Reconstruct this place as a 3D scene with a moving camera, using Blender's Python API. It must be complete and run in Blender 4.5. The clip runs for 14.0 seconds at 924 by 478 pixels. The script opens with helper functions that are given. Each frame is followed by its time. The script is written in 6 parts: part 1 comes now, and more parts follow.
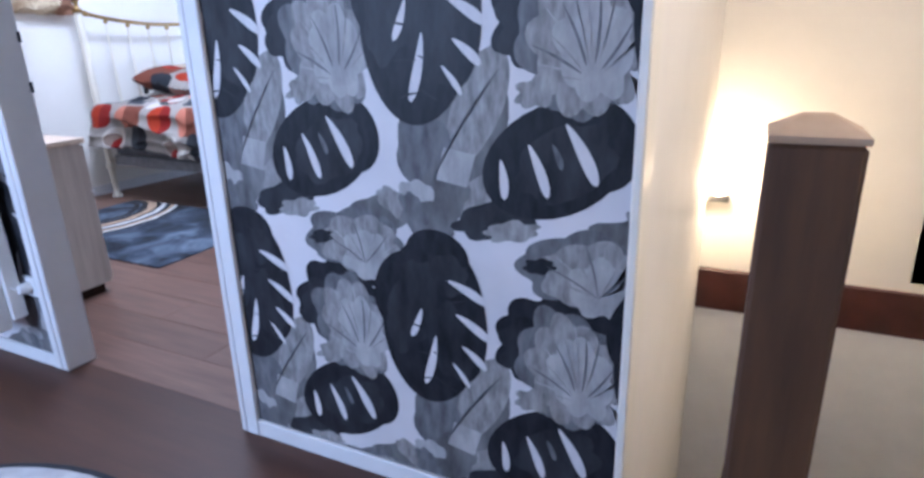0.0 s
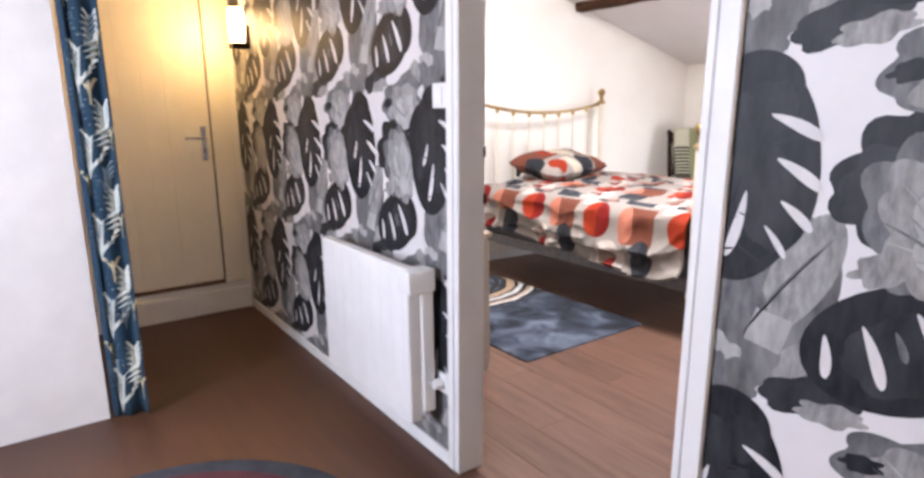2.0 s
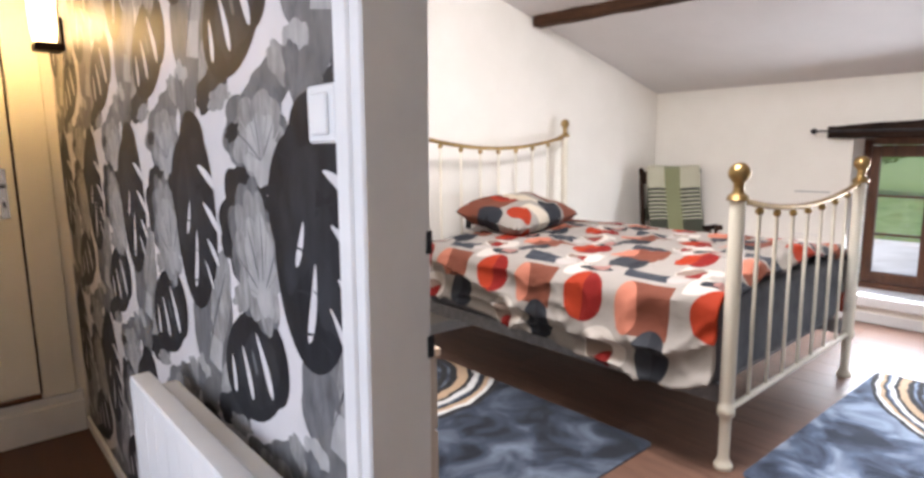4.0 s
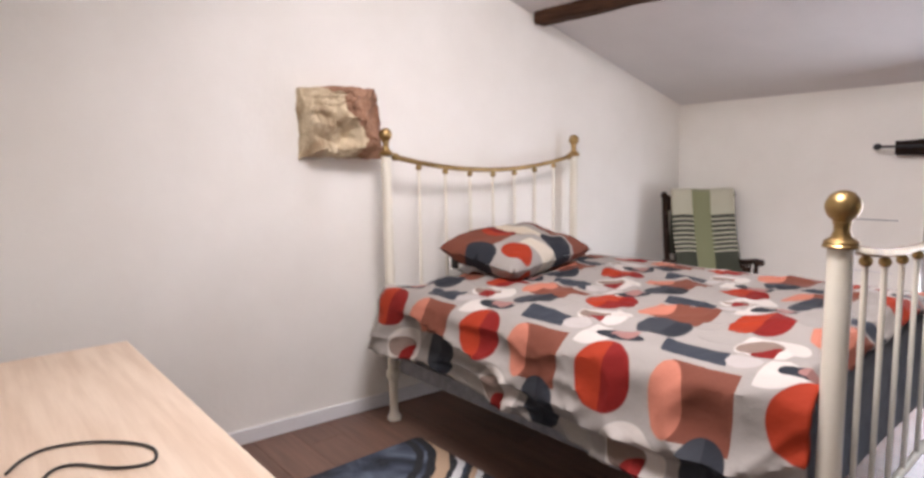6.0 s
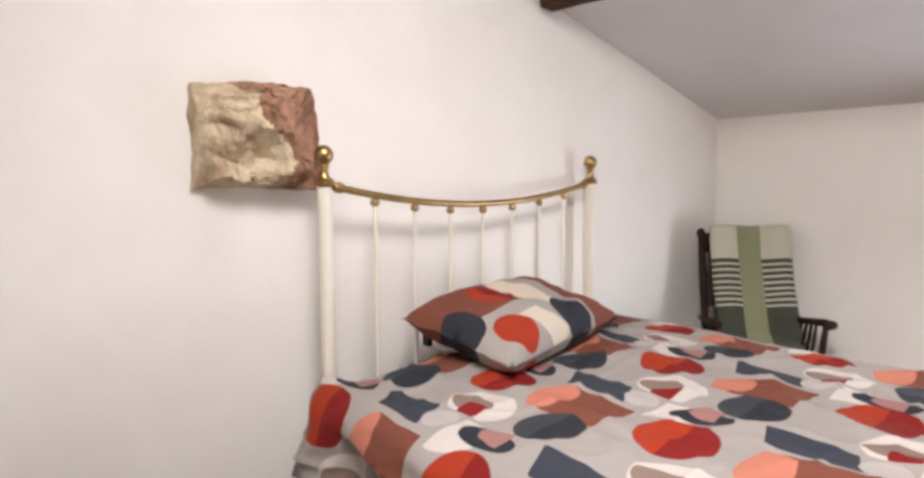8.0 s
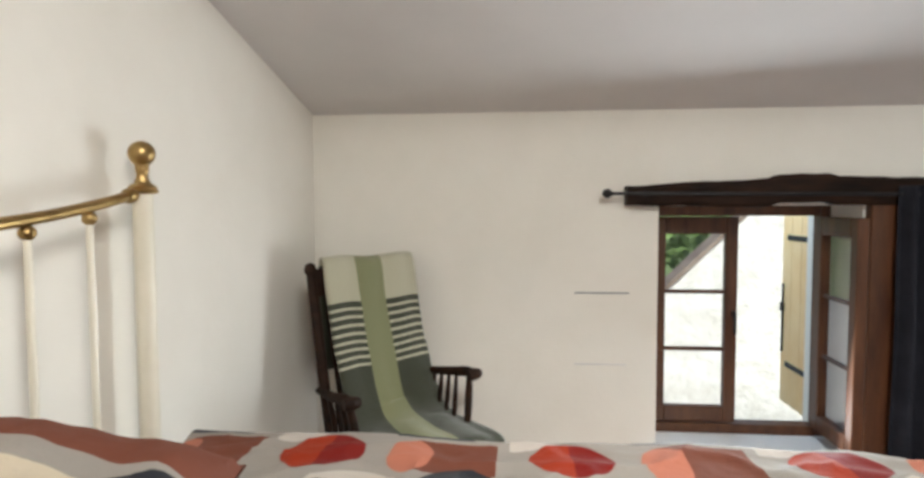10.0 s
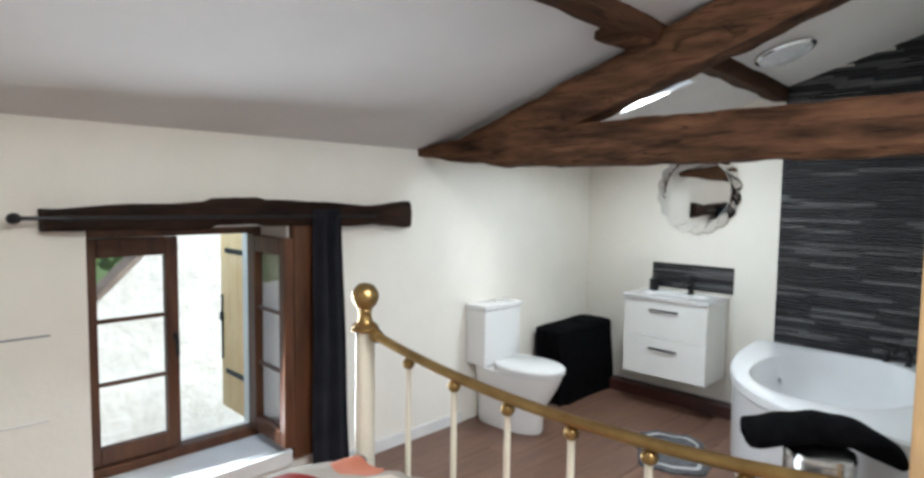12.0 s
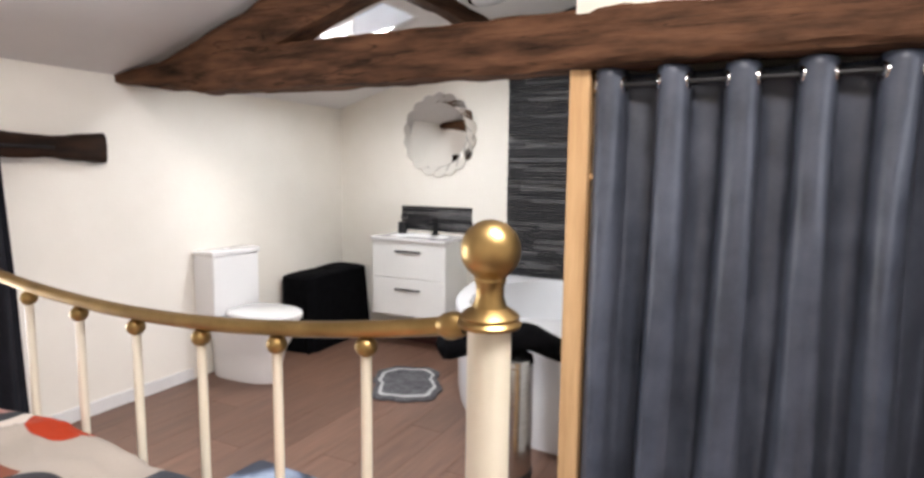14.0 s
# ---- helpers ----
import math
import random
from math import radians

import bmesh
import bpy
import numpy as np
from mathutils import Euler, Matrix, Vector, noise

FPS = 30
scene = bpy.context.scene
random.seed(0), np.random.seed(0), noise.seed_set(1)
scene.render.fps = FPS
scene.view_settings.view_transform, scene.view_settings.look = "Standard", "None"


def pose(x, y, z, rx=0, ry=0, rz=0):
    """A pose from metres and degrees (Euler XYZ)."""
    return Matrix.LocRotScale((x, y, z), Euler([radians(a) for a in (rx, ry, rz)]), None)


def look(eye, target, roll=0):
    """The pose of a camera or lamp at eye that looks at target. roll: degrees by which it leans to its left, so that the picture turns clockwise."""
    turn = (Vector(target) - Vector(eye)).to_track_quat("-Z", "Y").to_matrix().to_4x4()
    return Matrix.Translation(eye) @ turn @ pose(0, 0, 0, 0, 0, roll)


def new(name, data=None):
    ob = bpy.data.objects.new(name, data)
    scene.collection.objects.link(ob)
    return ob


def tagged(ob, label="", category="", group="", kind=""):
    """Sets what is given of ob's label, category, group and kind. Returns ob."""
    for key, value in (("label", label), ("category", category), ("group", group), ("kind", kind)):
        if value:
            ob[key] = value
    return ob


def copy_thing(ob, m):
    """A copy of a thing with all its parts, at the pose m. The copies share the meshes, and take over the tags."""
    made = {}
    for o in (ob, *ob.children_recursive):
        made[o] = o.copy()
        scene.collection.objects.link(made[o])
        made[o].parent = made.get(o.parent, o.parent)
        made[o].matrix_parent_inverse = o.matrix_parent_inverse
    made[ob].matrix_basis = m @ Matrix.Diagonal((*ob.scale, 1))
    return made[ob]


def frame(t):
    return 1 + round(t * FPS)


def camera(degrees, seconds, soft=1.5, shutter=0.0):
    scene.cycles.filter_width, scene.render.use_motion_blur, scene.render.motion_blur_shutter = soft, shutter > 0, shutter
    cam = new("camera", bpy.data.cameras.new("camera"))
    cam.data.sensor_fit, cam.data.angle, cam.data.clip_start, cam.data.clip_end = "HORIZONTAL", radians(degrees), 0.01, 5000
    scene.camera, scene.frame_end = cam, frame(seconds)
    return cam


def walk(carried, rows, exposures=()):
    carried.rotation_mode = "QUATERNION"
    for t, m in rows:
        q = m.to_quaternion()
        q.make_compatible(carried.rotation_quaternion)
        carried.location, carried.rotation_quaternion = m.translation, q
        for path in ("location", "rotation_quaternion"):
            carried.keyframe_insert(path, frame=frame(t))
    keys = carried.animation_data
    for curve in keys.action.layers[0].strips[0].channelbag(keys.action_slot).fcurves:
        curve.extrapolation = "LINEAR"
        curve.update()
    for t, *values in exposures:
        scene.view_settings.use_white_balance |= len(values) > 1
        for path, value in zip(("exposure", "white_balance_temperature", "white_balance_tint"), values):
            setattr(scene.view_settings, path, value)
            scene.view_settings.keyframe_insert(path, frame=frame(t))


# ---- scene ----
cam = camera(75.4, 14.0, soft=3.0)
PATH = [
    (0, (-0.021, 0.057, 1.144), (-0.864, 1.754, 0.504), -1.8),
    (0.5, (-0.085, 0.046, 1.173), (-1.244, 1.588, 0.645), -1.5),
    (1, (-0.167, 0.042, 1.202), (-1.567, 1.393, 0.736), -1.5),
    (1.5, (-0.358, 0.014, 1.232), (-1.893, 1.224, 0.812), -1.0),
    (2, (-0.59, 0.03, 1.311), (-2.188, 1.162, 0.904), -0.8),
    (2.5, (-0.815, 0.147, 1.352), (-2.415, 1.283, 0.966), -0.9),
    (3, (-1.08, 0.348, 1.326), (-2.641, 1.547, 0.972), -0.8),
    (3.5, (-1.32, 0.542, 1.324), (-2.814, 1.831, 1.001), -0.8),
    (6, (-2.033, 1.364, 1.326), (-3.547, 2.649, 1.093), -1.0),
    (6.5, (-2.122, 1.451, 1.388), (-3.691, 2.671, 1.162), -1.2),
    (7, (-2.272, 1.633, 1.415), (-3.882, 2.802, 1.208), -1.1),
    (7.2, (-2.349, 1.701, 1.415), (-3.96, 2.869, 1.209), -0.9),
    (9.5, (-3.532, 2.846, 1.378), (-4.183, 4.733, 1.254), -0.0),
    (10, (-3.631, 3.038, 1.363), (-3.809, 5.027, 1.253), -0.2),
    (10.5, (-3.582, 3.181, 1.452), (-3.304, 5.156, 1.314), -0.3),
    (11, (-3.636, 3.209, 1.502), (-2.876, 5.054, 1.368), 0.1),
    (11.5, (-3.64, 3.153, 1.534), (-2.496, 4.787, 1.396), 0.2),
    (12, (-3.625, 3.100, 1.520), (-2.201, 4.498, 1.378), 0.8),
    (12.5, (-3.596, 3.012, 1.48), (-2.016, 4.23, 1.338), 0.9),
    (13, (-3.583, 2.938, 1.426), (-1.895, 3.999, 1.27), 1.0),
    (13.3, (-3.547, 2.88, 1.398), (-1.818, 3.869, 1.218), 0.7),
    (13.5, (-3.503, 2.843, 1.372), (-1.756, 3.798, 1.18), 1.0),
    (14, (-3.281, 2.743, 1.322), (-1.505, 3.634, 1.092), 0.7),
]
# the camera's own brightness and white balance drift: cool in the hall, warm in the bedroom
EXPOSURES = [
    (0.0, 0.10, 4700, 16), (0.5, 0.01, 4720, 20), (1.0, 0.12, 4950, 18), (1.5, 0.27, 5700, 18), (2.0, 0.42, 6250, 19), (2.5, 0.44, 6400, 17), (3.5, 0.26, 6250, 15),
    (6.0, -0.20, 6200, 21), (7.0, -0.10, 6200, 21), (9.5, -0.18, 6400, 9), (11.0, -0.18, 6350, 6), (12.5, -0.24, 5950, 7), (13.3, -0.10, 6450, 15), (14.0, 0.03, 6600, 16),
]
walk(cam, [(t, look(eye, target, roll)) for t, eye, target, roll in PATH], EXPOSURES)

# ---- daylight ----
world = bpy.data.worlds.new("world")
scene.world = world
world.use_nodes = True
wn = world.node_tree.nodes
sky = wn.new("ShaderNodeTexSky")
sky.sky_type, sky.sun_disc = "NISHITA", False
sky.sun_elevation, sky.sun_rotation = radians(48), radians(200)
wn["Background"].inputs[1].default_value = 0.15
world.node_tree.links.new(sky.outputs[0], wn["Background"].inputs[0])


def lamp(name, kind, energy, color, m, size=0.1, size_y=None):
    data = bpy.data.lights.new(name, kind)
    data.energy, data.color = energy, color
    if kind == "AREA":
        data.size = size
        if size_y:
            data.shape, data.size_y = "RECTANGLE", size_y
    elif kind == "SUN":
        data.angle = size
    else:
        data.shadow_soft_size = size
    ob = new(name, data)
    ob.matrix_world = m
    return ob


lamp("sun", "SUN", 5.0, (1, 0.96, 0.9), look((0, 0, 0), (-0.2, 0.75, -0.68)), radians(20))
# daylight that comes in through the window, the small roof window and the hall's window behind the walk
lamp("window_daylight", "AREA", 42, (0.90, 0.96, 1.0), look((-2.59, 5.80, 0.79), (-2.80, 4.1, 0.42)), 0.70, 1.0)
lamp("window_sky_from_above", "AREA", 13, (0.62, 0.80, 1.0), look((-2.55, 6.75, 1.75), (-2.50, 5.9, 0.2)), 1.0, 0.9)
lamp("roof_window_daylight", "AREA", 34, (0.92, 0.98, 1.0), look((-0.34, 4.79, 2.16), (-0.5, 4.6, 1.0)), 0.24, 0.42)
# added light for the bedroom, from a roof opening that is never in view
lamp("added_roof_fill", "AREA", 112, (1.0, 0.97, 0.93), look((-2.85, 2.45, 2.86), (-3.10, 4.8, 0.2)), 0.75, 1.1)
lamp("hall_window_daylight", "AREA", 59, (0.80, 0.88, 1.0), look((-2.2, -1.55, 1.5), (-2.25, 1.2, 1.1)), 1.0, 1.2)
lamp("wall_lamp_glow", "POINT", 9, (1.0, 0.62, 0.22), pose(-4.47, 0.99, 1.84), 0.05)
lamp("stair_lamp_glow", "POINT", 22, (1.0, 0.66, 0.30), pose(-0.16, 3.10, 0.47), 0.05)
# added fill for the stairwell walls; no overhead lamp is known there
lamp("stair_fill_added", "POINT", 42, (1.0, 0.76, 0.48), pose(0.62, 1.25, 2.25), 0.08)


# ---- materials ----
def nodes_of(mat):
    mat.use_nodes = True
    t = mat.node_tree
    return t, t.nodes, t.links, t.nodes["Principled BSDF"]


def mat_noise(name, c1, c2, scale=8.0, rough=0.6, bump=0.15, fine=120.0, metal=0.0, stretch=(1, 1, 1), spread=(0.35, 0.65), rough2=None, coat=0.0, spec=0.5, dist=0.002):
    """Two colours mixed by a coarse noise, with fine relief on top."""
    mat = bpy.data.materials.new(name)
    t, n, l, b = nodes_of(mat)
    co = n.new("ShaderNodeTexCoord")
    mp = n.new("ShaderNodeMapping")
    mp.inputs["Scale"].default_value = stretch
    l.new(co.outputs["Object"], mp.inputs[0])
    a = n.new("ShaderNodeTexNoise")
    a.inputs["Scale"].default_value, a.inputs["Detail"].default_value, a.inputs["Roughness"].default_value = scale, 8, 0.6
    l.new(mp.outputs[0], a.inputs[0])
    ramp = n.new("ShaderNodeValToRGB")
    ramp.color_ramp.elements[0].position, ramp.color_ramp.elements[1].position = spread
    ramp.color_ramp.elements[0].color, ramp.color_ramp.elements[1].color = (*c1, 1), (*c2, 1)
    l.new(a.outputs[0], ramp.inputs[0])
    l.new(ramp.outputs[0], b.inputs["Base Color"])
    f = n.new("ShaderNodeTexNoise")
    f.inputs["Scale"].default_value, f.inputs["Detail"].default_value = fine, 4
    l.new(mp.outputs[0], f.inputs[0])
    bp = n.new("ShaderNodeBump")
    bp.inputs["Strength"].default_value, bp.inputs["Distance"].default_value = bump, dist
    l.new(f.outputs[0], bp.inputs["Height"])
    l.new(bp.outputs[0], b.inputs["Normal"])
    mr = n.new("ShaderNodeMapRange")
    mr.inputs[3].default_value, mr.inputs[4].default_value = rough, rough2 if rough2 is not None else min(1, rough + 0.12)
    l.new(a.outputs[0], mr.inputs[0])
    l.new(mr.outputs[0], b.inputs["Roughness"])
    b.inputs["Metallic"].default_value, b.inputs["Coat Weight"].default_value = metal, coat
    b.inputs["Specular IOR Level"].default_value = spec
    return mat


M_WALL = mat_noise("wall_paint", (0.805, 0.768, 0.695), (0.845, 0.81, 0.74), 2.5, 0.75, 0.25, 35, dist=0.004)
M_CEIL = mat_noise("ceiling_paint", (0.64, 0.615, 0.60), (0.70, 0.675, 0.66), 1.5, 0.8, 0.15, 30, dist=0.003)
M_WHITE = mat_noise("white_gloss_paint", (0.70, 0.695, 0.685), (0.76, 0.755, 0.745), 6, 0.35, 0.08, 60)
M_CREAM = mat_noise("cream_door_paint", (0.78, 0.74, 0.64), (0.82, 0.78, 0.69), 5, 0.4, 0.08, 60)
M_BEAM = mat_noise("old_oak", (0.010, 0.0045, 0.0025), (0.165, 0.079, 0.042), 6.5, 0.70, 1.0, 22, spec=0.15, stretch=(3, 0.5, 3), spread=(0.28, 0.72), dist=0.008)
M_BEAMX = mat_noise("old_oak_along", (0.012, 0.0055, 0.003), (0.095, 0.044, 0.023), 6, 0.70, 0.8, 26, spec=0.15, stretch=(0.5, 3, 3), spread=(0.28, 0.72), dist=0.008)


def add_cracks(mat, stretch):
    """Long dark shakes and knots in hewn timber."""
    t, n, l, b = nodes_of(mat)
    co = n.new("ShaderNodeTexCoord")
    mp = n.new("ShaderNodeMapping")
    mp.inputs["Scale"].default_value = stretch
    l.new(co.outputs["Object"], mp.inputs[0])
    ns = n.new("ShaderNodeTexNoise")
    ns.inputs["Scale"].default_value, ns.inputs["Detail"].default_value, ns.inputs["Distortion"].default_value = 1.7, 3, 0.9
    l.new(mp.outputs[0], ns.inputs[0])
    rp = n.new("ShaderNodeValToRGB")
    e = rp.color_ramp.elements
    e[0].position, e[0].color = 0.0, (1, 1, 1, 1)
    e[1].position, e[1].color = 1.0, (1, 1, 1, 1)
    for p, c in ((0.490, 1.0), (0.4985, 0.30), (0.5015, 0.30), (0.510, 1.0)):
        e.new(p).color = (c, c, c, 1)
    l.new(ns.outputs[0], rp.inputs[0])
    mx = n.new("ShaderNodeMix")
    mx.data_type, mx.blend_type = "RGBA", "MULTIPLY"
    mx.inputs[0].default_value = 1.0
    l.new(b.inputs["Base Color"].links[0].from_socket, mx.inputs[6])
    l.new(rp.outputs[0], mx.inputs[7])
    l.new(mx.outputs[2], b.inputs["Base Color"])


add_cracks(M_BEAM, (6, 0.35, 6))
add_cracks(M_BEAMX, (0.35, 6, 6))
M_DARKWOOD = mat_noise("dark_stained_wood", (0.007, 0.0032, 0.0016), (0.030, 0.0125, 0.0058), 7, 0.60, 0.3, 50, spec=0.18, stretch=(0.6, 3, 3))
M_WINWOOD = mat_noise("varnished_window_wood", (0.060, 0.020, 0.007), (0.125, 0.046, 0.017), 6, 0.38, 0.2, 60, stretch=(3, 3, 0.5))
M_PINE = mat_noise("fresh_pine", (0.52, 0.31, 0.14), (0.68, 0.44, 0.22), 6, 0.55, 0.2, 50, stretch=(4, 4, 0.35))
M_DRESSTOP = mat_noise("pale_oak_top", (0.62, 0.47, 0.34), (0.74, 0.60, 0.46), 6, 0.45, 0.12, 70, stretch=(0.35, 5, 5))
M_DRESSIDE = mat_noise("grey_oak_side", (0.42, 0.36, 0.30), (0.56, 0.49, 0.42), 6, 0.5, 0.12, 70, stretch=(5, 5, 0.35))
M_BRASS = mat_noise("aged_brass", (0.30, 0.200, 0.080), (0.48, 0.330, 0.138), 9, 0.30, 0.06, 80, metal=1.0, rough2=0.4)
M_IVORY = mat_noise("ivory_enamel", (0.74, 0.69, 0.56), (0.80, 0.75, 0.63), 6, 0.3, 0.04, 70)
M_BLACK = mat_noise("black_cloth", (0.002, 0.002, 0.0025), (0.005, 0.005, 0.006), 20, 0.95, 0.3, 260, spec=0.05)
M_BLACKMETAL = mat_noise("matt_black_metal", (0.012, 0.012, 0.013), (0.022, 0.022, 0.024), 20, 0.4, 0.03, 200, metal=0.3)
M_CERAMIC = mat_noise("white_ceramic", (0.80, 0.80, 0.80), (0.83, 0.83, 0.83), 2, 0.08, 0.0, 20, coat=0.4, rough2=0.12)
M_ACRYL = mat_noise("white_acrylic", (0.78, 0.79, 0.81), (0.81, 0.82, 0.84), 2, 0.14, 0.0, 20, rough2=0.2)
M_VANITY = mat_noise("white_lacquer", (0.78, 0.78, 0.76), (0.81, 0.81, 0.79), 3, 0.42, 0.02, 30)
M_STEEL = mat_noise("brushed_steel", (0.52, 0.52, 0.52), (0.66, 0.66, 0.66), 8, 0.16, 0.06, 120, metal=1.0, stretch=(1, 1, 8), rough2=0.28)
M_CHROME = mat_noise("chrome", (0.7, 0.7, 0.7), (0.75, 0.75, 0.75), 4, 0.08, 0.0, 20, metal=1.0, rough2=0.14)
M_STONE = mat_noise("rough_limestone", (0.34, 0.235, 0.135), (0.66, 0.55, 0.37), 7.5, 0.9, 1.0, 48, spread=(0.36, 0.58), dist=0.012)
M_CURTAIN = mat_noise("grey_curtain", (0.046, 0.053, 0.070), (0.086, 0.098, 0.128), 5, 0.36, 0.25, 500, spec=0.45, dist=0.0006)
M_DARKCURTAIN = mat_noise("dark_window_curtain", (0.013, 0.0135, 0.018), (0.024, 0.025, 0.032), 5, 0.8, 0.25, 400, dist=0.0006, spec=0.15)
M_SHEET = mat_noise("white_sheet", (0.70, 0.69, 0.67), (0.78, 0.77, 0.75), 9, 0.85, 0.3, 300, dist=0.001)
M_BEDRAIL = mat_noise("grey_bed_base_cloth", (0.20, 0.20, 0.21), (0.29, 0.29, 0.30), 30, 0.85, 0.3, 300)
M_MATT = mat_noise("grey_mattress_cloth", (0.095, 0.10, 0.112), (0.15, 0.155, 0.17), 12, 0.85, 0.3, 300)
M_BRONZE = mat_noise("newel_wood", (0.050, 0.022, 0.008), (0.092, 0.042, 0.015), 6, 0.6, 0.2, 50, stretch=(5, 5, 0.5))
M_RED_DARK = mat_noise("dark_red_beam", (0.030, 0.008, 0.006), (0.060, 0.016, 0.012), 5, 0.4, 0.2, 30)


def emit(name, color, strength):
    mat = bpy.data.materials.new(name)
    t, n, l, b = nodes_of(mat)
    b.inputs["Base Color"].default_value = (*color, 1)
    b.inputs["Emission Color"].default_value = (*color, 1)
    b.inputs["Emission Strength"].default_value = strength
    return mat


M_LAMPGLASS = emit("lit_frosted_glass", (1.0, 0.68, 0.32), 9)


def glass(name, tint=(1, 1, 1)):
    mat = bpy.data.materials.new(name)
    t, n, l, b = nodes_of(mat)
    b.inputs["Base Color"].default_value = (*tint, 1)
    b.inputs["Transmission Weight"].default_value, b.inputs["Roughness"].default_value, b.inputs["IOR"].default_value = 1.0, 0.0, 1.45
    return mat


M_GLASS = glass("window_glass")
M_MIRROR = bpy.data.materials.new("mirror_silver")
_, _, _, _b = nodes_of(M_MIRROR)
_b.inputs["Base Color"].default_value, _b.inputs["Metallic"].default_value, _b.inputs["Roughness"].default_value = (0.85, 0.86, 0.86, 1), 1.0, 0.02


# ---- building blocks ----
def box(bm, lo, hi, bevel=0.0, seg=1, m=None):
    made = bmesh.ops.create_cube(bm, size=1)["verts"]
    lo, hi = Vector(lo), Vector(hi)
    for v in made:
        v.co = Vector([(lo[k] + hi[k]) / 2 + v.co[k] * (hi[k] - lo[k]) for k in range(3)])
    if bevel:
        edges = {e for v in made for e in v.link_edges}
        made = bmesh.ops.bevel(bm, geom=list(edges), offset=bevel, segments=seg, profile=0.6, affect="EDGES")["verts"]
    if m is not None:
        for v in {v for v in made}:
            v.co = m @ v.co
    return bm


def boxes(*items, bevel=0.0, seg=1):
    bm = bmesh.new()
    for lo, hi in items:
        b = bmesh.new()
        box(b, lo, hi, bevel, seg)
        join(bm, b)
    return bm


def join(bm, other, m=None):
    me = bpy.data.meshes.new("tmp")
    if m is not None:
        other.transform(m)
    other.to_mesh(me)
    other.free()
    bm.from_mesh(me)
    bpy.data.meshes.remove(me)
    return bm


def lathe(profile, n=24, bm=None, centre=(0, 0, 0)):
    """A turned body: profile rows of radius and height about the z axis."""
    bm = bm or bmesh.new()
    rings = []
    for r, z in profile:
        rings.append([bm.verts.new((centre[0] + r * math.cos(2 * math.pi * k / n), centre[1] + r * math.sin(2 * math.pi * k / n), centre[2] + z)) for k in range(n)])
    for a, b in zip(rings, rings[1:]):
        for k in range(n):
            bm.faces.new((a[k], a[(k + 1) % n], b[(k + 1) % n], b[k]))
    bm.faces.new(rings[0][::-1])
    bm.faces.new(rings[-1])
    return bm


def tube(points, r, n=10, bm=None, ends=True):
    """A round bar along points; r is one radius or one a point."""
    bm = bm or bmesh.new()
    pts = [Vector(p) for p in points]
    rs = r if isinstance(r, (list, tuple)) else [r] * len(pts)
    rings, up = [], None
    for i, p in enumerate(pts):
        d = (pts[min(i + 1, len(pts) - 1)] - pts[max(i - 1, 0)]).normalized()
        if up is None:
            up = d.orthogonal().normalized()
        up = (up - d * up.dot(d)).normalized()
        side = d.cross(up)
        rings.append([bm.verts.new(p + rs[i] * (math.cos(2 * math.pi * k / n) * up + math.sin(2 * math.pi * k / n) * side)) for k in range(n)])
    for a, b in zip(rings, rings[1:]):
        for k in range(n):
            bm.faces.new((a[k], a[(k + 1) % n], b[(k + 1) % n], b[k]))
    if ends:
        bm.faces.new(rings[0][::-1])
        bm.faces.new(rings[-1])
    return bm


def grid_mesh(nu, nv, f, bm=None, close_u=False):
    """A sheet f(u, v) with u, v from 0 to 1, with its own uv map."""
    bm = bm or bmesh.new()
    uv = bm.loops.layers.uv.verify()
    vs = [[bm.verts.new(f(i / nu, j / nv)) for j in range(nv + 1)] for i in range(nu + (0 if close_u else 1))]
    for i in range(nu):
        for j in range(nv):
            i2 = (i + 1) % len(vs)
            face = bm.faces.new((vs[i][j], vs[i2][j], vs[i2][j + 1], vs[i][j + 1]))
            for lp, (a, b) in zip(face.loops, ((i, j), (i + 1, j), (i + 1, j + 1), (i, j + 1))):
                lp[uv].uv = (a / nu, b / nv)
    return bm


def finish(name, bm, material, smooth=True):
    me = bpy.data.meshes.new(name)
    bmesh.ops.recalc_face_normals(bm, faces=bm.faces)
    bm.to_mesh(me)
    bm.free()
    for mt in material if isinstance(material, (list, tuple)) else [material]:
        me.materials.append(mt)
    if smooth:
        me.shade_smooth()
        me.set_sharp_from_angle(angle=radians(35))
    return new(name, me)


def part(name, bm, material, parent, label="", smooth=True):
    ob = finish(name, bm, material, smooth)
    ob.parent = parent
    if label:
        tagged(ob, label)
    return ob


def thing(name, label, category, x=0, y=0, z=0, rz=0, group=""):
    ob = new(name)
    ob.empty_display_size = 0.1
    ob.matrix_basis = pose(x, y, z, 0, 0, rz)
    return tagged(ob, label, category, group)


def single(name, bm, material, label, category, x=0, y=0, z=0, rz=0, group="", smooth=True):
    ob = finish(name, bm, material, smooth)
    ob.matrix_basis = pose(x, y, z, 0, 0, rz)
    return tagged(ob, label, category, group)


def setting(name, bm, material, label="", category="", smooth=False):
    return tagged(finish(name, bm, material, smooth), label, category, kind="structure")


def solidify(ob, t, offset=0.0):
    md = ob.modifiers.new("thickness", "SOLIDIFY")
    md.thickness, md.offset = t, offset
    return ob


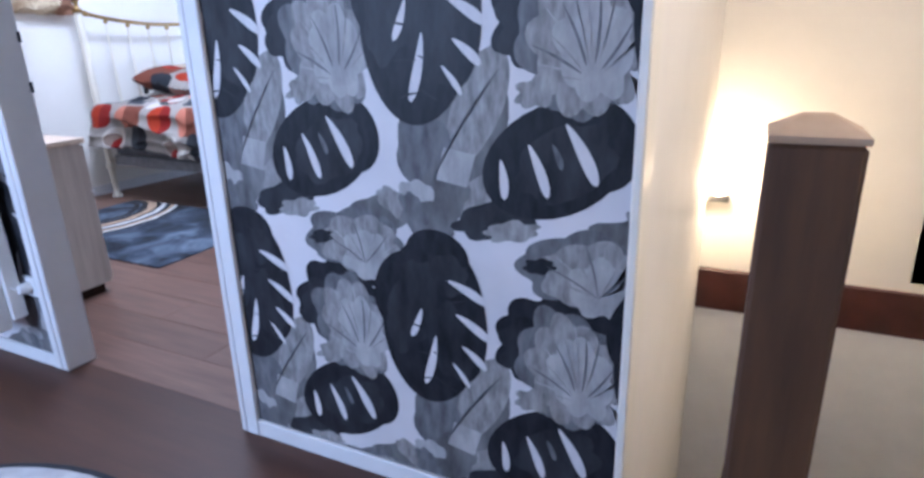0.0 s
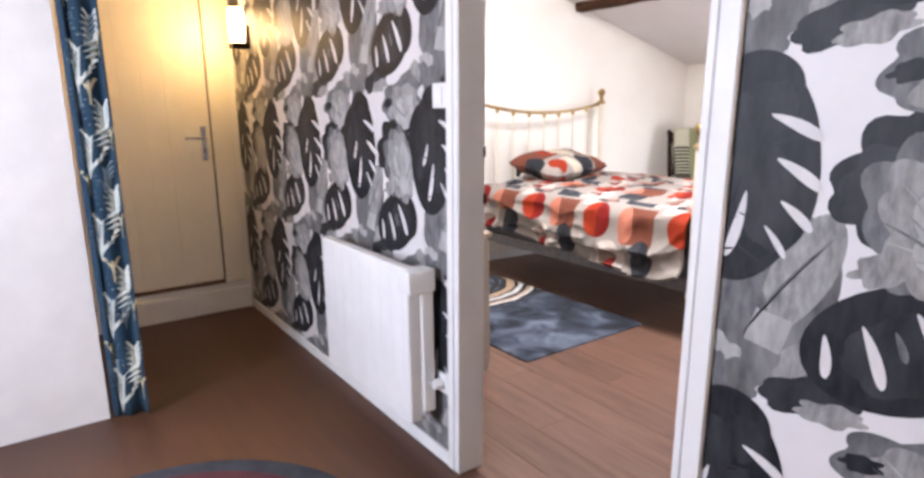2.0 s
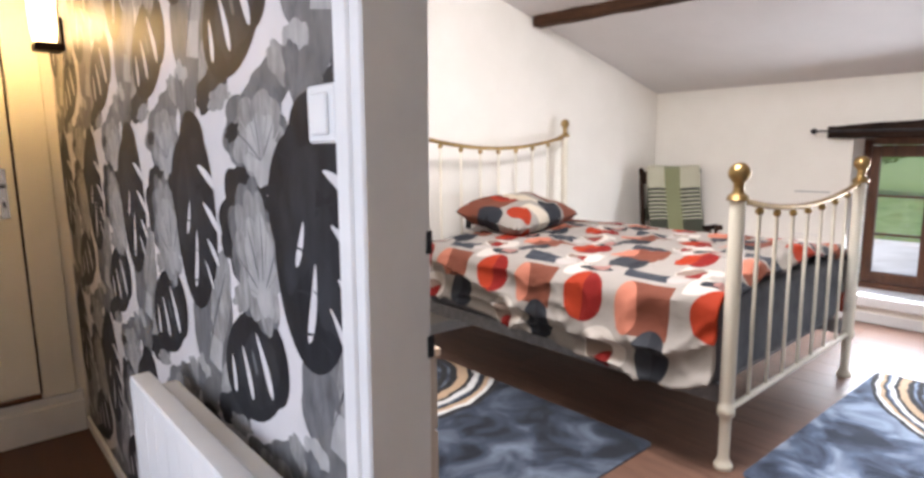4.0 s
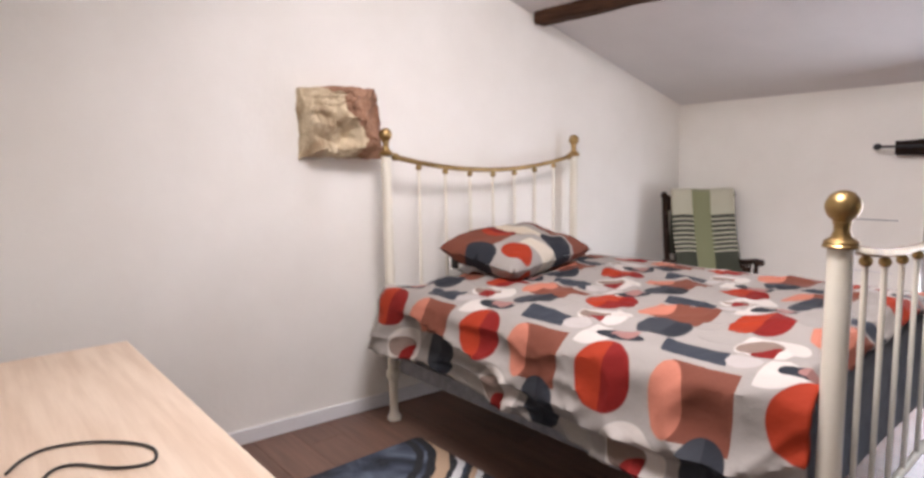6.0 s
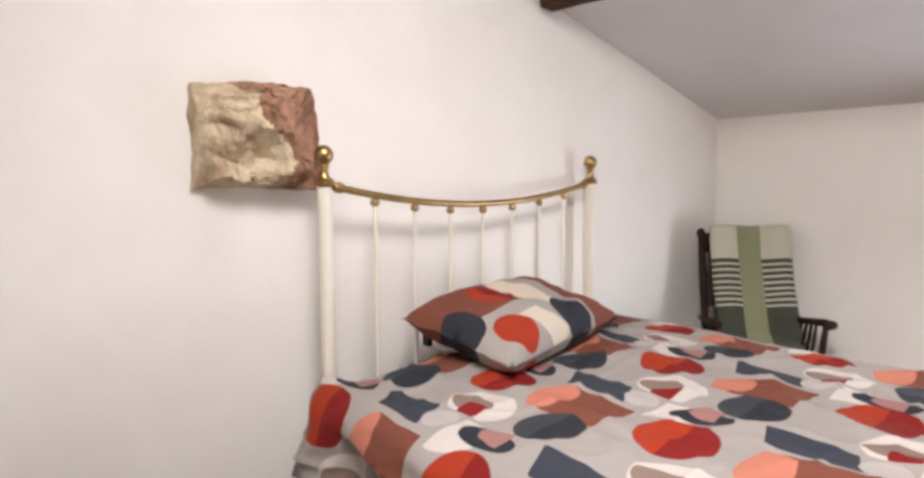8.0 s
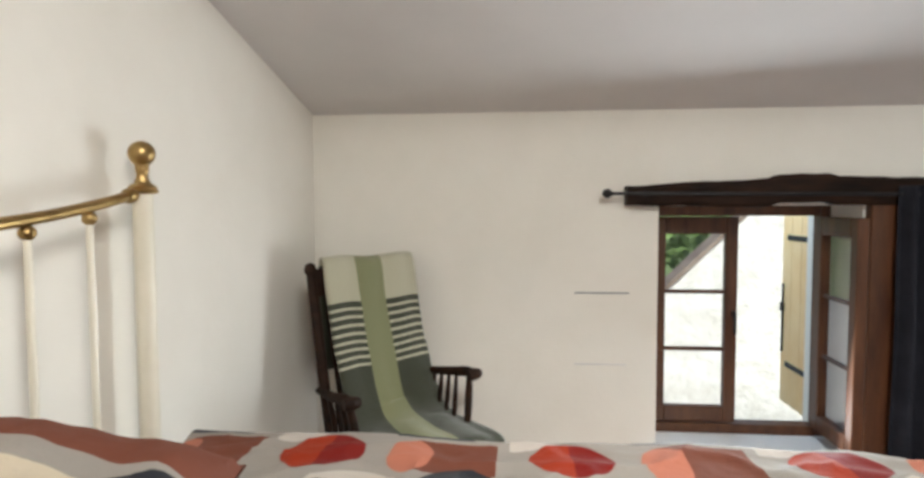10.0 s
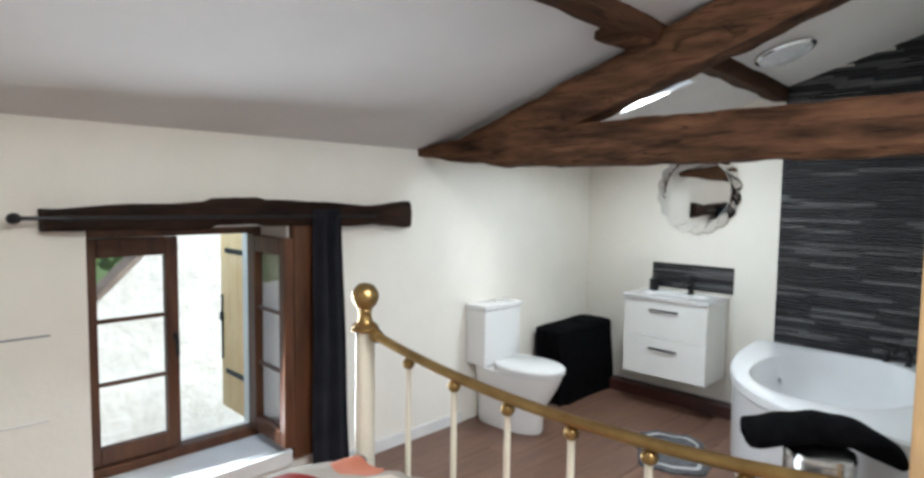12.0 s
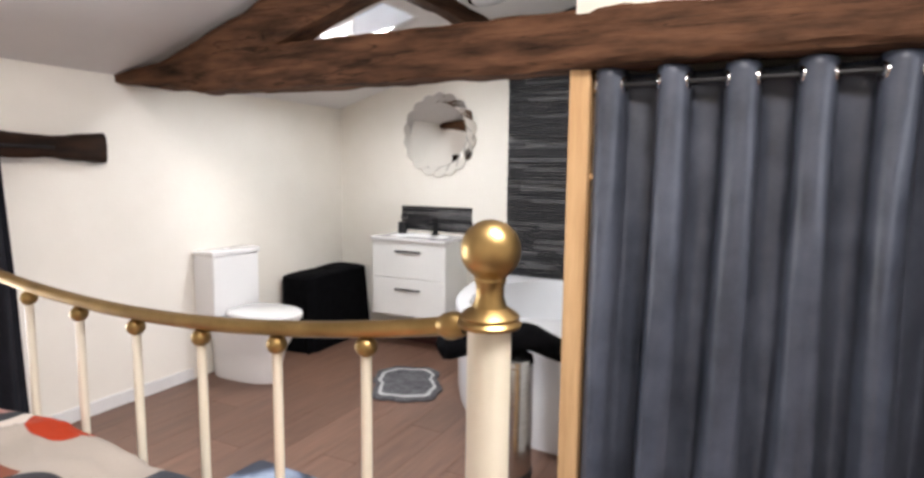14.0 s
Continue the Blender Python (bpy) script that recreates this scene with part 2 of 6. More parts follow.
def wall_with_holes(axis, at, thick, u0, u1, z0, z1, holes, top=None):
    """A wall in the plane axis=at, grown by thick, with rectangular holes (u0, u1, z0, z1); top(u) gives a sloping head."""
    bm = bmesh.new()
    us = sorted({u0, u1, *(h[0] for h in holes), *(h[1] for h in holes)})
    zs = sorted({z0, z1, *(h[2] for h in holes), *(h[3] for h in holes)})
    for a, b in zip(us, us[1:]):
        for c, d in zip(zs, zs[1:]):
            um, zm = (a + b) / 2, (c + d) / 2
            if any(h[0] < um < h[1] and h[2] < zm < h[3] for h in holes):
                continue
            vs = []
            for w in (at, at + thick):
                for u, z in ((a, c), (b, c), (b, d), (a, d)):
                    if top and z == z1:
                        z = top(u)
                    vs.append(bm.verts.new((u, w, z) if axis == "y" else (w, u, z)))
            for f in ((0, 1, 2, 3), (7, 6, 5, 4), (0, 4, 5, 1), (1, 5, 6, 2), (2, 6, 7, 3), (3, 7, 4, 0)):
                bm.faces.new([vs[k] for k in f])
    bmesh.ops.remove_doubles(bm, verts=bm.verts, dist=1e-5)
    return bm


# ---- the shell ----
EAVE_Y, EAVE_Z, PITCH = 5.86, 1.80, 0.31


def roof(y):
    return EAVE_Z + PITCH * (EAVE_Y - y)


def bed_wall_x(y):
    return -4.60 - 0.080 * (EAVE_Y - y)


# window opening in the thick outer wall
WX0, WX1, WZ0, WZ1 = -2.975, -2.085, 0.20, 1.36
setting("wall_north", wall_with_holes("y", EAVE_Y, 0.5, -5.2, 1.2, 0.0, 2.0, [(WX0, WX1, WZ0, WZ1)]), M_WALL, "thick rough white plastered outer wall with a low window", "wall")
# bed wall, a little out of square
bm = bmesh.new()
vs = []
for dx in (0.0, -0.25):
    for y, z in ((1.26, 0.0), (EAVE_Y, 0.0), (EAVE_Y, roof(EAVE_Y) + 0.05), (1.26, roof(1.26) + 0.05)):
        vs.append(bm.verts.new((bed_wall_x(y) + dx, y, z)))
for f in ((0, 1, 2, 3), (7, 6, 5, 4), (0, 4, 5, 1), (1, 5, 6, 2), (2, 6, 7, 3), (3, 7, 4, 0)):
    bm.faces.new([vs[k] for k in f])
setting("wall_west", bm, M_WALL, "white plastered bedroom wall behind the bed", "wall")
setting("wall_east", wall_with_holes("x", 0.70, 0.2, 3.25, EAVE_Y, 0.0, 3.0, [], lambda y: roof(y) + 0.03), M_WALL, "white painted bathroom wall", "wall")
# partition between hall and bedroom, with the doorway
PY0, PY1 = 1.18, 1.26
LEAN_X = 0.02  # the old door posts lean a little


def leaning(bm):
    for v in bm.verts:
        if -2.33 < v.co.x < -1.25:
            v.co.x += LEAN_X * v.co.z
    return bm


setting("wall_partition", leaning(wall_with_holes("y", PY0, PY1 - PY0, -5.05, -0.21, 0.0, 3.3, [(-2.25, -1.344, 0.0, 2.08)])), M_WALL, "thin partition wall with an open doorway", "wall")
# wall between closet, bathroom and stairwell
setting("wall_stairwell", wall_with_holes("x", -0.34, 0.13, 1.26, 3.25, -2.6, 3.0, [], lambda y: 2.95), M_WALL, "cream painted wall beside the stairwell", "wall")
setting("wall_stair_end", wall_with_holes("y", 3.25, 0.12, -0.34, 1.4, -2.6, 3.0, []), M_WALL, "cream painted end wall of the stairwell", "wall")
setting("wall_stair_east", wall_with_holes("x", 1.2, 0.1, -1.7, 3.25, -2.6, 2.6, []), M_WALL, "cream painted stairwell side wall", "wall")
# hall walls
setting("wall_hall_end", wall_with_holes("x", -4.80, -0.15, -0.1, PY0, 0.0, 2.6, []), M_WALL, "cream painted end wall of the hall with a door", "wall")
setting("wall_hall_block", wall_with_holes("x", -3.52, -0.1, -1.7, 0.16, 0.0, 2.6, []), M_WHITE, "plain white wall at the corner of the hall", "wall")
setting("wall_passage", wall_with_holes("y", 0.16, -0.1, -4.95, -3.62, 0.0, 2.6, []), M_WALL, "white side wall of the passage", "wall")
setting("wall_hall_south", wall_with_holes("y", -1.7, -0.2, -3.7, 1.3, -2.6, 2.6, [(-2.75, -1.65, 0.85, 2.15)]), M_WALL, "white wall with the hall window", "wall")
# above the tie beam a boarded wall closes the closet
setting("wall_closet_upper", wall_with_holes("x", -1.19, 0.09, 1.26, 3.36, 1.80, 3.0, [], lambda y: roof(y) + 0.02), M_CREAM, "cream boarded wall above the tie beam", "wall")
setting("wall_closet_side", wall_with_holes("y", 3.25, 0.12, -1.03, -0.34, 0.0, 3.0, []), M_WALL, "white side of the curtained closet", "wall")

# floors
M_FLOOR = mat_noise("dark_vinyl", (0.050, 0.020, 0.011), (0.085, 0.036, 0.020), 4, 0.42, 0.25, 40, stretch=(0.5, 5, 1), spread=(0.3, 0.7), rough2=0.55)
setting("floor_hall", boxes(((-5.1, -1.8, -0.2), (-0.225, 1.235, 0.0)), ((-0.225, -1.8, -0.2), (1.19, 0.70, 0.0))), M_FLOOR, "plain dark brown hall floor", "floor")
M_UNDER = mat_noise("dark_plank_joint", (0.010, 0.006, 0.004), (0.02, 0.012, 0.008), 8, 0.8, 0.2, 50)
FLOOR = setting("floor", boxes(((-5.3, 1.236, -0.2), (-0.26, 6.0, -0.0035)), ((-0.26, 3.30, -0.2), (1.0, 6.0, -0.0035))), M_UNDER, "brown laminate plank floor", "floor")
setting("floor_downstairs", boxes(((-0.4, -1.8, -2.7), (1.4, 3.4, -2.6))), M_FLOOR, "floor at the foot of the stairs", "floor")
# ceilings
SKY_A = (-0.56, -0.20, 4.58, 5.05)   # small roof window over the bathroom
SKY_ADDED = (-3.25, -2.45, 1.9, 3.0)     # added, unseen roof window over the bedroom, above the walk, to light it


def sloped_ceiling():
    bm = bmesh.new()
    xs = sorted({-5.2, 0.95, *SKY_A[:2], *SKY_ADDED[:2]})
    ys = sorted({1.1, 6.0, *SKY_A[2:], *SKY_ADDED[2:]})
    for a, b in zip(xs, xs[1:]):
        for c, d in zip(ys, ys[1:]):
            if any(s[0] < (a + b) / 2 < s[1] and s[2] < (c + d) / 2 < s[3] for s in (SKY_A, SKY_ADDED)):
                continue
            vs = [bm.verts.new((x, y, roof(y) + h)) for h in (0.0, 0.16) for x, y in ((a, c), (b, c), (b, d), (a, d))]
            for f in ((0, 1, 2, 3), (7, 6, 5, 4), (0, 4, 5, 1), (1, 5, 6, 2), (2, 6, 7, 3), (3, 7, 4, 0)):
                bm.faces.new([vs[k] for k in f])
    bmesh.ops.remove_doubles(bm, verts=bm.verts, dist=1e-5)
    return bm


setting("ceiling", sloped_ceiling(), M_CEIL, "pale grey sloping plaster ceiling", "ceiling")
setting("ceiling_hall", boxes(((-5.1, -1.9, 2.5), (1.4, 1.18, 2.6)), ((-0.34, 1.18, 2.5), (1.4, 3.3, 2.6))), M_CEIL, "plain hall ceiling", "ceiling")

# ---- roof timbers ----
def rough_beam(p0, p1, w, h, seed, n=28, taper=None, wob=0.012):
    """A hewn timber from p0 to p1 with uneven faces; w across, h up. taper(s) scales the height."""
    bm = bmesh.new()
    p0, p1 = Vector(p0), Vector(p1)
    d = (p1 - p0).normalized()
    side = d.cross(Vector((0, 0, 1))).normalized()
    up = side.cross(d)
    coarse = [(-0.5, -0.36), (-0.5, 0.36), (-0.40, 0.5), (0.0, 0.51), (0.40, 0.5), (0.5, 0.36), (0.5, 0.0), (0.5, -0.36), (0.40, -0.5), (0.0, -0.51), (-0.40, -0.5)]
    prof = []
    for (a, b), (c, d2) in zip(coarse, coarse[1:] + coarse[:1]):
        prof += [(a, b), ((2 * a + c) / 3, (2 * b + d2) / 3), ((a + 2 * c) / 3, (b + 2 * d2) / 3)]
    rings = []
    for i in range(n + 1):
        s = i / n
        c = p0.lerp(p1, s)
        k = taper(s) if taper else (0, 1)
        ring = []
        for a, b in prof:
            q = c + side * a * w + up * (b * h * k[1] + k[0])
            q += wob * noise.noise_vector(q * 4.0 + Vector((seed, 0, 0))) + 0.4 * wob * noise.noise_vector(q * 13.0 + Vector((seed, 3, 0)))
            grain = Vector((q.dot(side) * 60, q.dot(up) * 60, q.dot(d) * 7 + seed))
            q += (side * a + up * b) * 0.9 * wob * noise.noise(grain)
            ring.append(bm.verts.new(q))
        rings.append(ring)
    m = len(prof)
    for a, b in zip(rings, rings[1:]):
        for k in range(m):
            bm.faces.new((a[k], a[(k + 1) % m], b[(k + 1) % m], b[k]))
    bm.faces.new(rings[0][::-1])
    bm.faces.new(rings[-1])
    return bm


truss = thing("roof_truss", "dark old oak roof truss with hewn tie beam, rafter and post", "roof truss", -1.1, 3.4, 0)
INV = Matrix.Translation((1.1, -3.4, 0))


def tie_taper(s):
    y = 5.85 + s * (1.30 - 5.85)
    if y > 5.2:
        k = (5.85 - y) / 0.65
        return (-0.005, 0.25 + 0.75 * k)
    return (-0.012 * math.sin((5.2 - y) / 2.2 * math.pi) if y > 3 else 0.0, 1.0)


def local(bm):
    bm.transform(INV)
    return bm


part("tie_beam", local(rough_beam((-1.115, 5.87, 1.79), (-1.115, 1.30, 1.785), 0.17, 0.20, 1, 190, tie_taper)), M_BEAM, truss)
part("principal_rafter", local(rough_beam((-1.115, 5.58, 1.713), (-1.115, 3.20, 2.52), 0.15, 0.215, 7, 110, lambda s: (0.100 * max(0, 1 - s / 0.16), 1 - 0.86 * max(0, 1 - s / 0.16)))), M_BEAM, truss)
part("post", local(rough_beam((-1.155, 2.80, 1.878), (-1.150, 2.80, 2.72), 0.19, 0.15, 9, 12)), M_BEAM, truss)
single("purlin", rough_beam((-4.70, 4.31, 2.275), (0.72, 4.42, 2.230), 0.11, 0.11, 4, 60), M_BEAMX, "round dark oak purlin under the sloping ceiling", "beam")
single("purlin_cleat", rough_beam((-1.42, 4.44, 2.215), (-1.18, 4.41, 2.215), 0.15, 0.085, 5, 6), M_BEAM, "short oak cleat wedged under the purlin", "wood block")


# ---- window ----
def window_leaf(parent, x0, x1, z0, z1, name="sash"):
    """A glazed sash in its own plane y=0, hinged frame 5 cm thick with two glazing bars."""
    f, head = 0.058, 0.086
    s = part(name, boxes(((x0, -0.025, z0), (x0 + f, 0.025, z1)), ((x1 - f, -0.025, z0), (x1, 0.025, z1)), ((x0 + f, -0.025, z0), (x1 - f, 0.025, z0 + f + 0.02)), ((x0 + f, -0.025, z1 - head), (x1 - f, 0.025, z1)), bevel=0.004), M_WINWOOD, parent)
    h = (z1 - z0 - f - head - 0.02) / 3
    for k in (1, 2):
        zz = z0 + f + 0.02 + h * k
        part("glazing_bar", boxes(((x0 + f - 0.002, -0.012, zz - 0.009), (x1 - f + 0.002, 0.012, zz + 0.009)), bevel=0.003), M_WINWOOD, s)
    for k in range(3):
        zz = z0 + f + 0.02 + h * k
        p = part("pane", boxes(((x0 + f - 0.004, -0.003, zz + 0.011 if k else zz), (x1 - f + 0.004, 0.003, zz + h - 0.011))), M_GLASS, s)
        p.visible_shadow = False
    return s


WY = 6.17
win = thing("window_1", "brown varnished wooden casement window with one leaf open", "window", 0, WY, 0)
tagged(win, kind="structure")
part("window_frame", boxes(((WX0, -0.04, WZ0), (WX0 + 0.045, 0.04, WZ1)), ((WX1 - 0.045, -0.04, WZ0), (WX1, 0.04, WZ1)), ((WX0 + 0.045, -0.04, WZ0), (WX1 - 0.045, 0.04, WZ0 + 0.05)), ((WX0 + 0.045, -0.04, WZ1 - 0.05), (WX1 - 0.045, 0.04, WZ1)), bevel=0.005), M_WINWOOD, win)
window_leaf(win, WX0 + 0.047, -2.515, WZ0 + 0.055, WZ1 - 0.055)
# the open leaf turns into the room about the frame's far post
leaf = window_leaf(win, -0.385, 0.0, WZ0 + 0.055, WZ1 - 0.055, "open_sash")
leaf.matrix_basis = Matrix.Translation((WX1 - 0.05, -0.055, 0)) @ Matrix.Rotation(radians(88), 4, "Z")
part("espagnolette_handle", boxes(((-2.545, -0.06, 0.80), (-2.530, -0.026, 0.83)), ((-2.545, -0.075, 0.72), (-2.532, -0.058, 0.83)), bevel=0.003), M_BLACKMETAL, win)
part("side_board", boxes(((-2.075, -0.36, WZ0 - 0.05), (-1.955, -0.312, WZ1 + 0.02)), bevel=0.004), M_WINWOOD, win, "upright brown timber board beside the opening")
# sill slab
part("window_sill", boxes(((WX0 + 0.002, -0.34, WZ0 - 0.06), (WX1 - 0.002, -0.042, WZ0 + 0.006)), ((WX0 - 0.06, -0.36, WZ0 - 0.075), (WX1 - 0.0, -0.312, WZ0 + 0.006)), bevel=0.006), M_WHITE, win, "white painted deep window sill")


def lintel():
    bm = rough_beam((-3.13, 5.835, 1.408), (-1.32, 5.835, 1.410), 0.10, 0.090, 12, 44, lambda s: (0.014 * math.sin(s * math.pi) ** 2 + (0.014 if 0.35 < s < 0.5 else 0), 0.92 + 0.50 * math.sin(s * math.pi) + (0.75 * max(0, s - 0.86) / 0.14)), 0.010)
    return bm


single("window_lintel", lintel(), M_DARKWOOD, "dark wavy oak lintel above the window", "lintel")

# ---- doorway trims, skirtings ----
def trim(name, *items, mat=None, bevel=0.004, lean=False, label=""):
    bm = boxes(*items, bevel=bevel)
    if lean:
        leaning(bm)
    return setting(name, bm, mat or M_WHITE, label or "white painted wooden trim", "trim", True)


trim("door_lining", ((-2.262, 1.165, 0.0), (-2.232, 1.278, 2.06)), ((-1.359, 1.165, 0.0), (-1.336, 1.295, 2.06)), ((-2.262, 1.165, 2.06), (-1.336, 1.295, 2.10)), lean=True, label="white painted lining of the open doorway")
trim("door_trim_left", ((-2.302, 1.163, 0.0), (-2.263, 1.178, 2.10)), lean=True)
trim("door_trim_right", ((-1.335, 1.163, 0.0), (-1.286, 1.178, 2.10)), lean=True)
trim("baseboard_hall_left", ((-4.80, 1.166, 0.0), (-2.303, 1.179, 0.055)), bevel=0.003)
trim("baseboard_hall_right", ((-1.299, 1.166, 0.0), (-0.215, 1.179, 0.055)), bevel=0.003)
trim("corner_bead", ((-0.216, 1.160, 0.0), (-0.196, 1.262, 2.5)), mat=M_CREAM, label="cream corner edge of the stair wall")
trim("baseboard_north", ((-4.60, 5.846, 0.0), (-0.80, 5.859, 0.075)), ((-0.40, 5.846, 0.0), (0.69, 5.859, 0.075)), bevel=0.003)
trim("baseboard_east", ((0.686, 4.50, 0.0), (0.699, 5.845, 0.09)), bevel=0.003)
bm = boxes(((0.0, 0.0, 0.0), (0.013, 4.59, 0.075)), bevel=0.003)
bm.transform(Matrix.Translation((bed_wall_x(1.27) + 0.001, 1.27, 0)) @ Matrix.Rotation(-math.atan(0.080), 4, "Z"))
setting("baseboard_west", bm, M_WHITE, "white painted skirting board", "trim", True)
for k in (0, 1):
    single("latch_plate", boxes(((-2.232, 1.268, 1.17 - 0.16 * k), (-2.229, 1.280, 1.205 - 0.16 * k)), bevel=0.002), M_BLACKMETAL, "small dark metal latch plate on the door lining", "latch plate", x=LEAN_X * 1.1)

# ---- wallpaper: printed leaves on a pale ground ----
M_PAPER = mat_noise("wallpaper_ground", (0.58, 0.56, 0.56), (0.68, 0.655, 0.66), 3, 0.42, 0.1, 200)


def ink(name, a, b, s=18):
    return mat_noise(name, a, b, s, 0.42, 0.08, 200, stretch=(2.2, 1, 0.8), spread=(0.3, 0.7), spec=0.22)


INKS = [M_PAPER, ink("ink_charcoal", (0.005, 0.0055, 0.008), (0.024, 0.0255, 0.031)), ink("ink_mid", (0.075, 0.075, 0.08), (0.20, 0.20, 0.205)),
        ink("ink_light", (0.145, 0.142, 0.138), (0.39, 0.38, 0.37), 22), ink("ink_white", (0.58, 0.56, 0.56), (0.68, 0.655, 0.66)), ink("ink_wash", (0.066, 0.065, 0.066), (0.215, 0.212, 0.21), 9),
        ink("ink_slate", (0.008, 0.0085, 0.011), (0.042, 0.044, 0.050), 10), ink("ink_pale", (0.27, 0.265, 0.26), (0.47, 0.46, 0.45), 14)]


def blob(bm, cu, cv, ru, rv, rot, mi, layer, ragged=0.0, lobes=7, point=0.0, n=30, wedge=0.0, clip=None, y0=0.0):
    """A printed leaf: an oval with lobes or a drawn-out tip, laid flat a hair above the paper."""
    vs = []
    for k in range(n):
        a = 2 * math.pi * k / n
        r = 1 + ragged * (abs(math.sin(a * lobes / 2)) - 0.5) + 0.30 * ragged * math.sin(a * 5 + cu * 40)
        if point:
            r *= 1 + point * max(0.0, math.cos(a + math.pi / 2)) ** 4
        u, v = ru * r * math.cos(a), rv * r * math.sin(a)
        u = u * (1 - wedge * (0.5 + 0.5 * math.sin(a))) + wedge * 0.12 * rv * (1 - math.sin(a) ** 2)
        c, s = math.cos(radians(rot)), math.sin(radians(rot))
        uu, vv = cu + c * u - s * v, cv + s * u + c * v
        if clip:
            uu, vv = min(max(uu, clip[0]), clip[1]), min(max(vv, clip[2]), clip[3])
        vs.append((uu, y0 - 0.000018 * layer, vv))
    if max(v[0] for v in vs) - min(v[0] for v in vs) < 1e-4 or max(v[2] for v in vs) - min(v[2] for v in vs) < 1e-4:
        return
    mid = bm.verts.new((sum(v[0] for v in vs) / n, vs[0][1], sum(v[2] for v in vs) / n))
    vs = [bm.verts.new(v) for v in vs]
    for k in range(n):
        f = bm.faces.new((mid, vs[k], vs[(k + 1) % n]))
        f.material_index = mi


def leaf_motif(bm, u, v, clip, y0):
    """One repeat of the print, laid from the lowest colour to the uppermost."""
    count = [0]

    def b(cu, cv, ru, rv, rot, mi, **k):
        count[0] += 1
        blob(bm, u + cu, v + cv, ru, rv, rot, mi, count[0], clip=clip, y0=y0, **k)

    def slit(a, c, w, mi=4):
        """A tapering cut or vein from its wide end a to its fine end c."""
        du, dv = c[0] - a[0], c[1] - a[1]
        b((a[0] + c[0]) / 2, (a[1] + c[1]) / 2, w, math.hypot(du, dv) / 2, math.degrees(math.atan2(-du, dv)), mi, n=18, wedge=0.55)
    # washed grey leaves behind
    b(0.10, -0.02, 0.115, 0.165, -22, 5, point=0.15)
    b(0.155, 0.03, 0.055, 0.120, -24, 3, point=0.25)
    b(0.03, -0.09, 0.070, 0.11, 14, 2, ragged=0.12)
    b(0.17, -0.17, 0.085, 0.050, 25, 3, ragged=0.15)
    b(0.07, -0.165, 0.055, 0.075, -20, 5, ragged=0.2, point=0.2)
    b(0.00, -0.195, 0.050, 0.055, 10, 7, ragged=0.25)
    b(-0.10, -0.225, 0.10, 0.040, 10, 5, ragged=0.25)
    b(-0.05, -0.20, 0.06, 0.03, -25, 3, ragged=0.2)
    b(0.100, -0.105, 0.056, 0.050, 32, 7, n=4)
    slit((0.205, 0.10), (0.04, -0.14), 0.0025, 2)
    # low dark leaf with long slits
    b(-0.385, -0.215, 0.095, 0.040, 14, 6, ragged=0.2)
    b(-0.345, -0.235, 0.060, 0.022, 10, 3, ragged=0.3)
    b(-0.255, -0.078, 0.165, 0.108, 27, 1, point=0.05)
    b(-0.165, -0.045, 0.075, 0.090, 20, 1)
    b(-0.235, -0.085, 0.105, 0.070, 27, 6, ragged=0.15)
    slit((-0.360, -0.166), (-0.368, -0.082), 0.013)
    slit((-0.266, -0.155), (-0.308, -0.048), 0.014)
    slit((-0.168, -0.123), (-0.232, -0.005), 0.017)
    slit((-0.238, -0.095), (-0.258, -0.045), 0.009, 2)
    # pale fan leaf with a dark ragged rim
    b(-0.255, 0.215, 0.132, 0.105, 30, 1, ragged=0.20, lobes=9, n=60)
    b(-0.190, 0.290, 0.085, 0.040, 8, 1, ragged=0.20, lobes=7, n=48)
    b(-0.275, 0.185, 0.100, 0.085, 25, 6, ragged=0.20, lobes=9, n=56)
    b(-0.215, 0.150, 0.112, 0.140, 16, 2, ragged=0.18, lobes=9, n=60)
    b(-0.202, 0.142, 0.098, 0.130, 14, 3, ragged=0.18, lobes=10, n=60)
    b(-0.185, 0.135, 0.068, 0.095, 12, 7, ragged=0.18, lobes=8, n=56)
    b(-0.290, 0.055, 0.046, 0.028, 20, 3, ragged=0.35)
    for k in range(13):
        t = k / 12
        ang = radians(205 - 190 * t)
        r1 = 0.085 + 0.035 * ((k * 7) % 5) / 5
        slit((-0.185 + 0.02 * math.cos(ang), 0.085 + 0.02 * math.sin(ang)), (-0.195 + r1 * math.cos(ang), 0.125 + 1.25 * r1 * math.sin(ang)), 0.0013 + 0.0012 * (k % 3), (3, 7, 2)[k % 3])
    # small fan above
    b(-0.190, 0.392, 0.138, 0.074, 8, 2, ragged=0.18, lobes=7, n=52)
    b(-0.170, 0.378, 0.112, 0.070, 8, 3, ragged=0.18, lobes=8, n=52)
    b(-0.150, 0.350, 0.066, 0.062, 20, 7, ragged=0.25, n=36)
    b(-0.282, 0.384, 0.034, 0.017, 12, 1, ragged=0.3)
    for k in range(9):
        ang = radians(190 - 22 * k)
        slit((-0.155, 0.330), (-0.165 + 0.105 * math.cos(ang), 0.370 + 0.080 * math.sin(ang)), 0.0024, (3, 2, 7)[k % 3])
    b(0.03, 0.455, 0.060, 0.045, 0, 5, ragged=0.3)
    b(-0.01, 0.470, 0.030, 0.050, 20, 2, ragged=0.3)
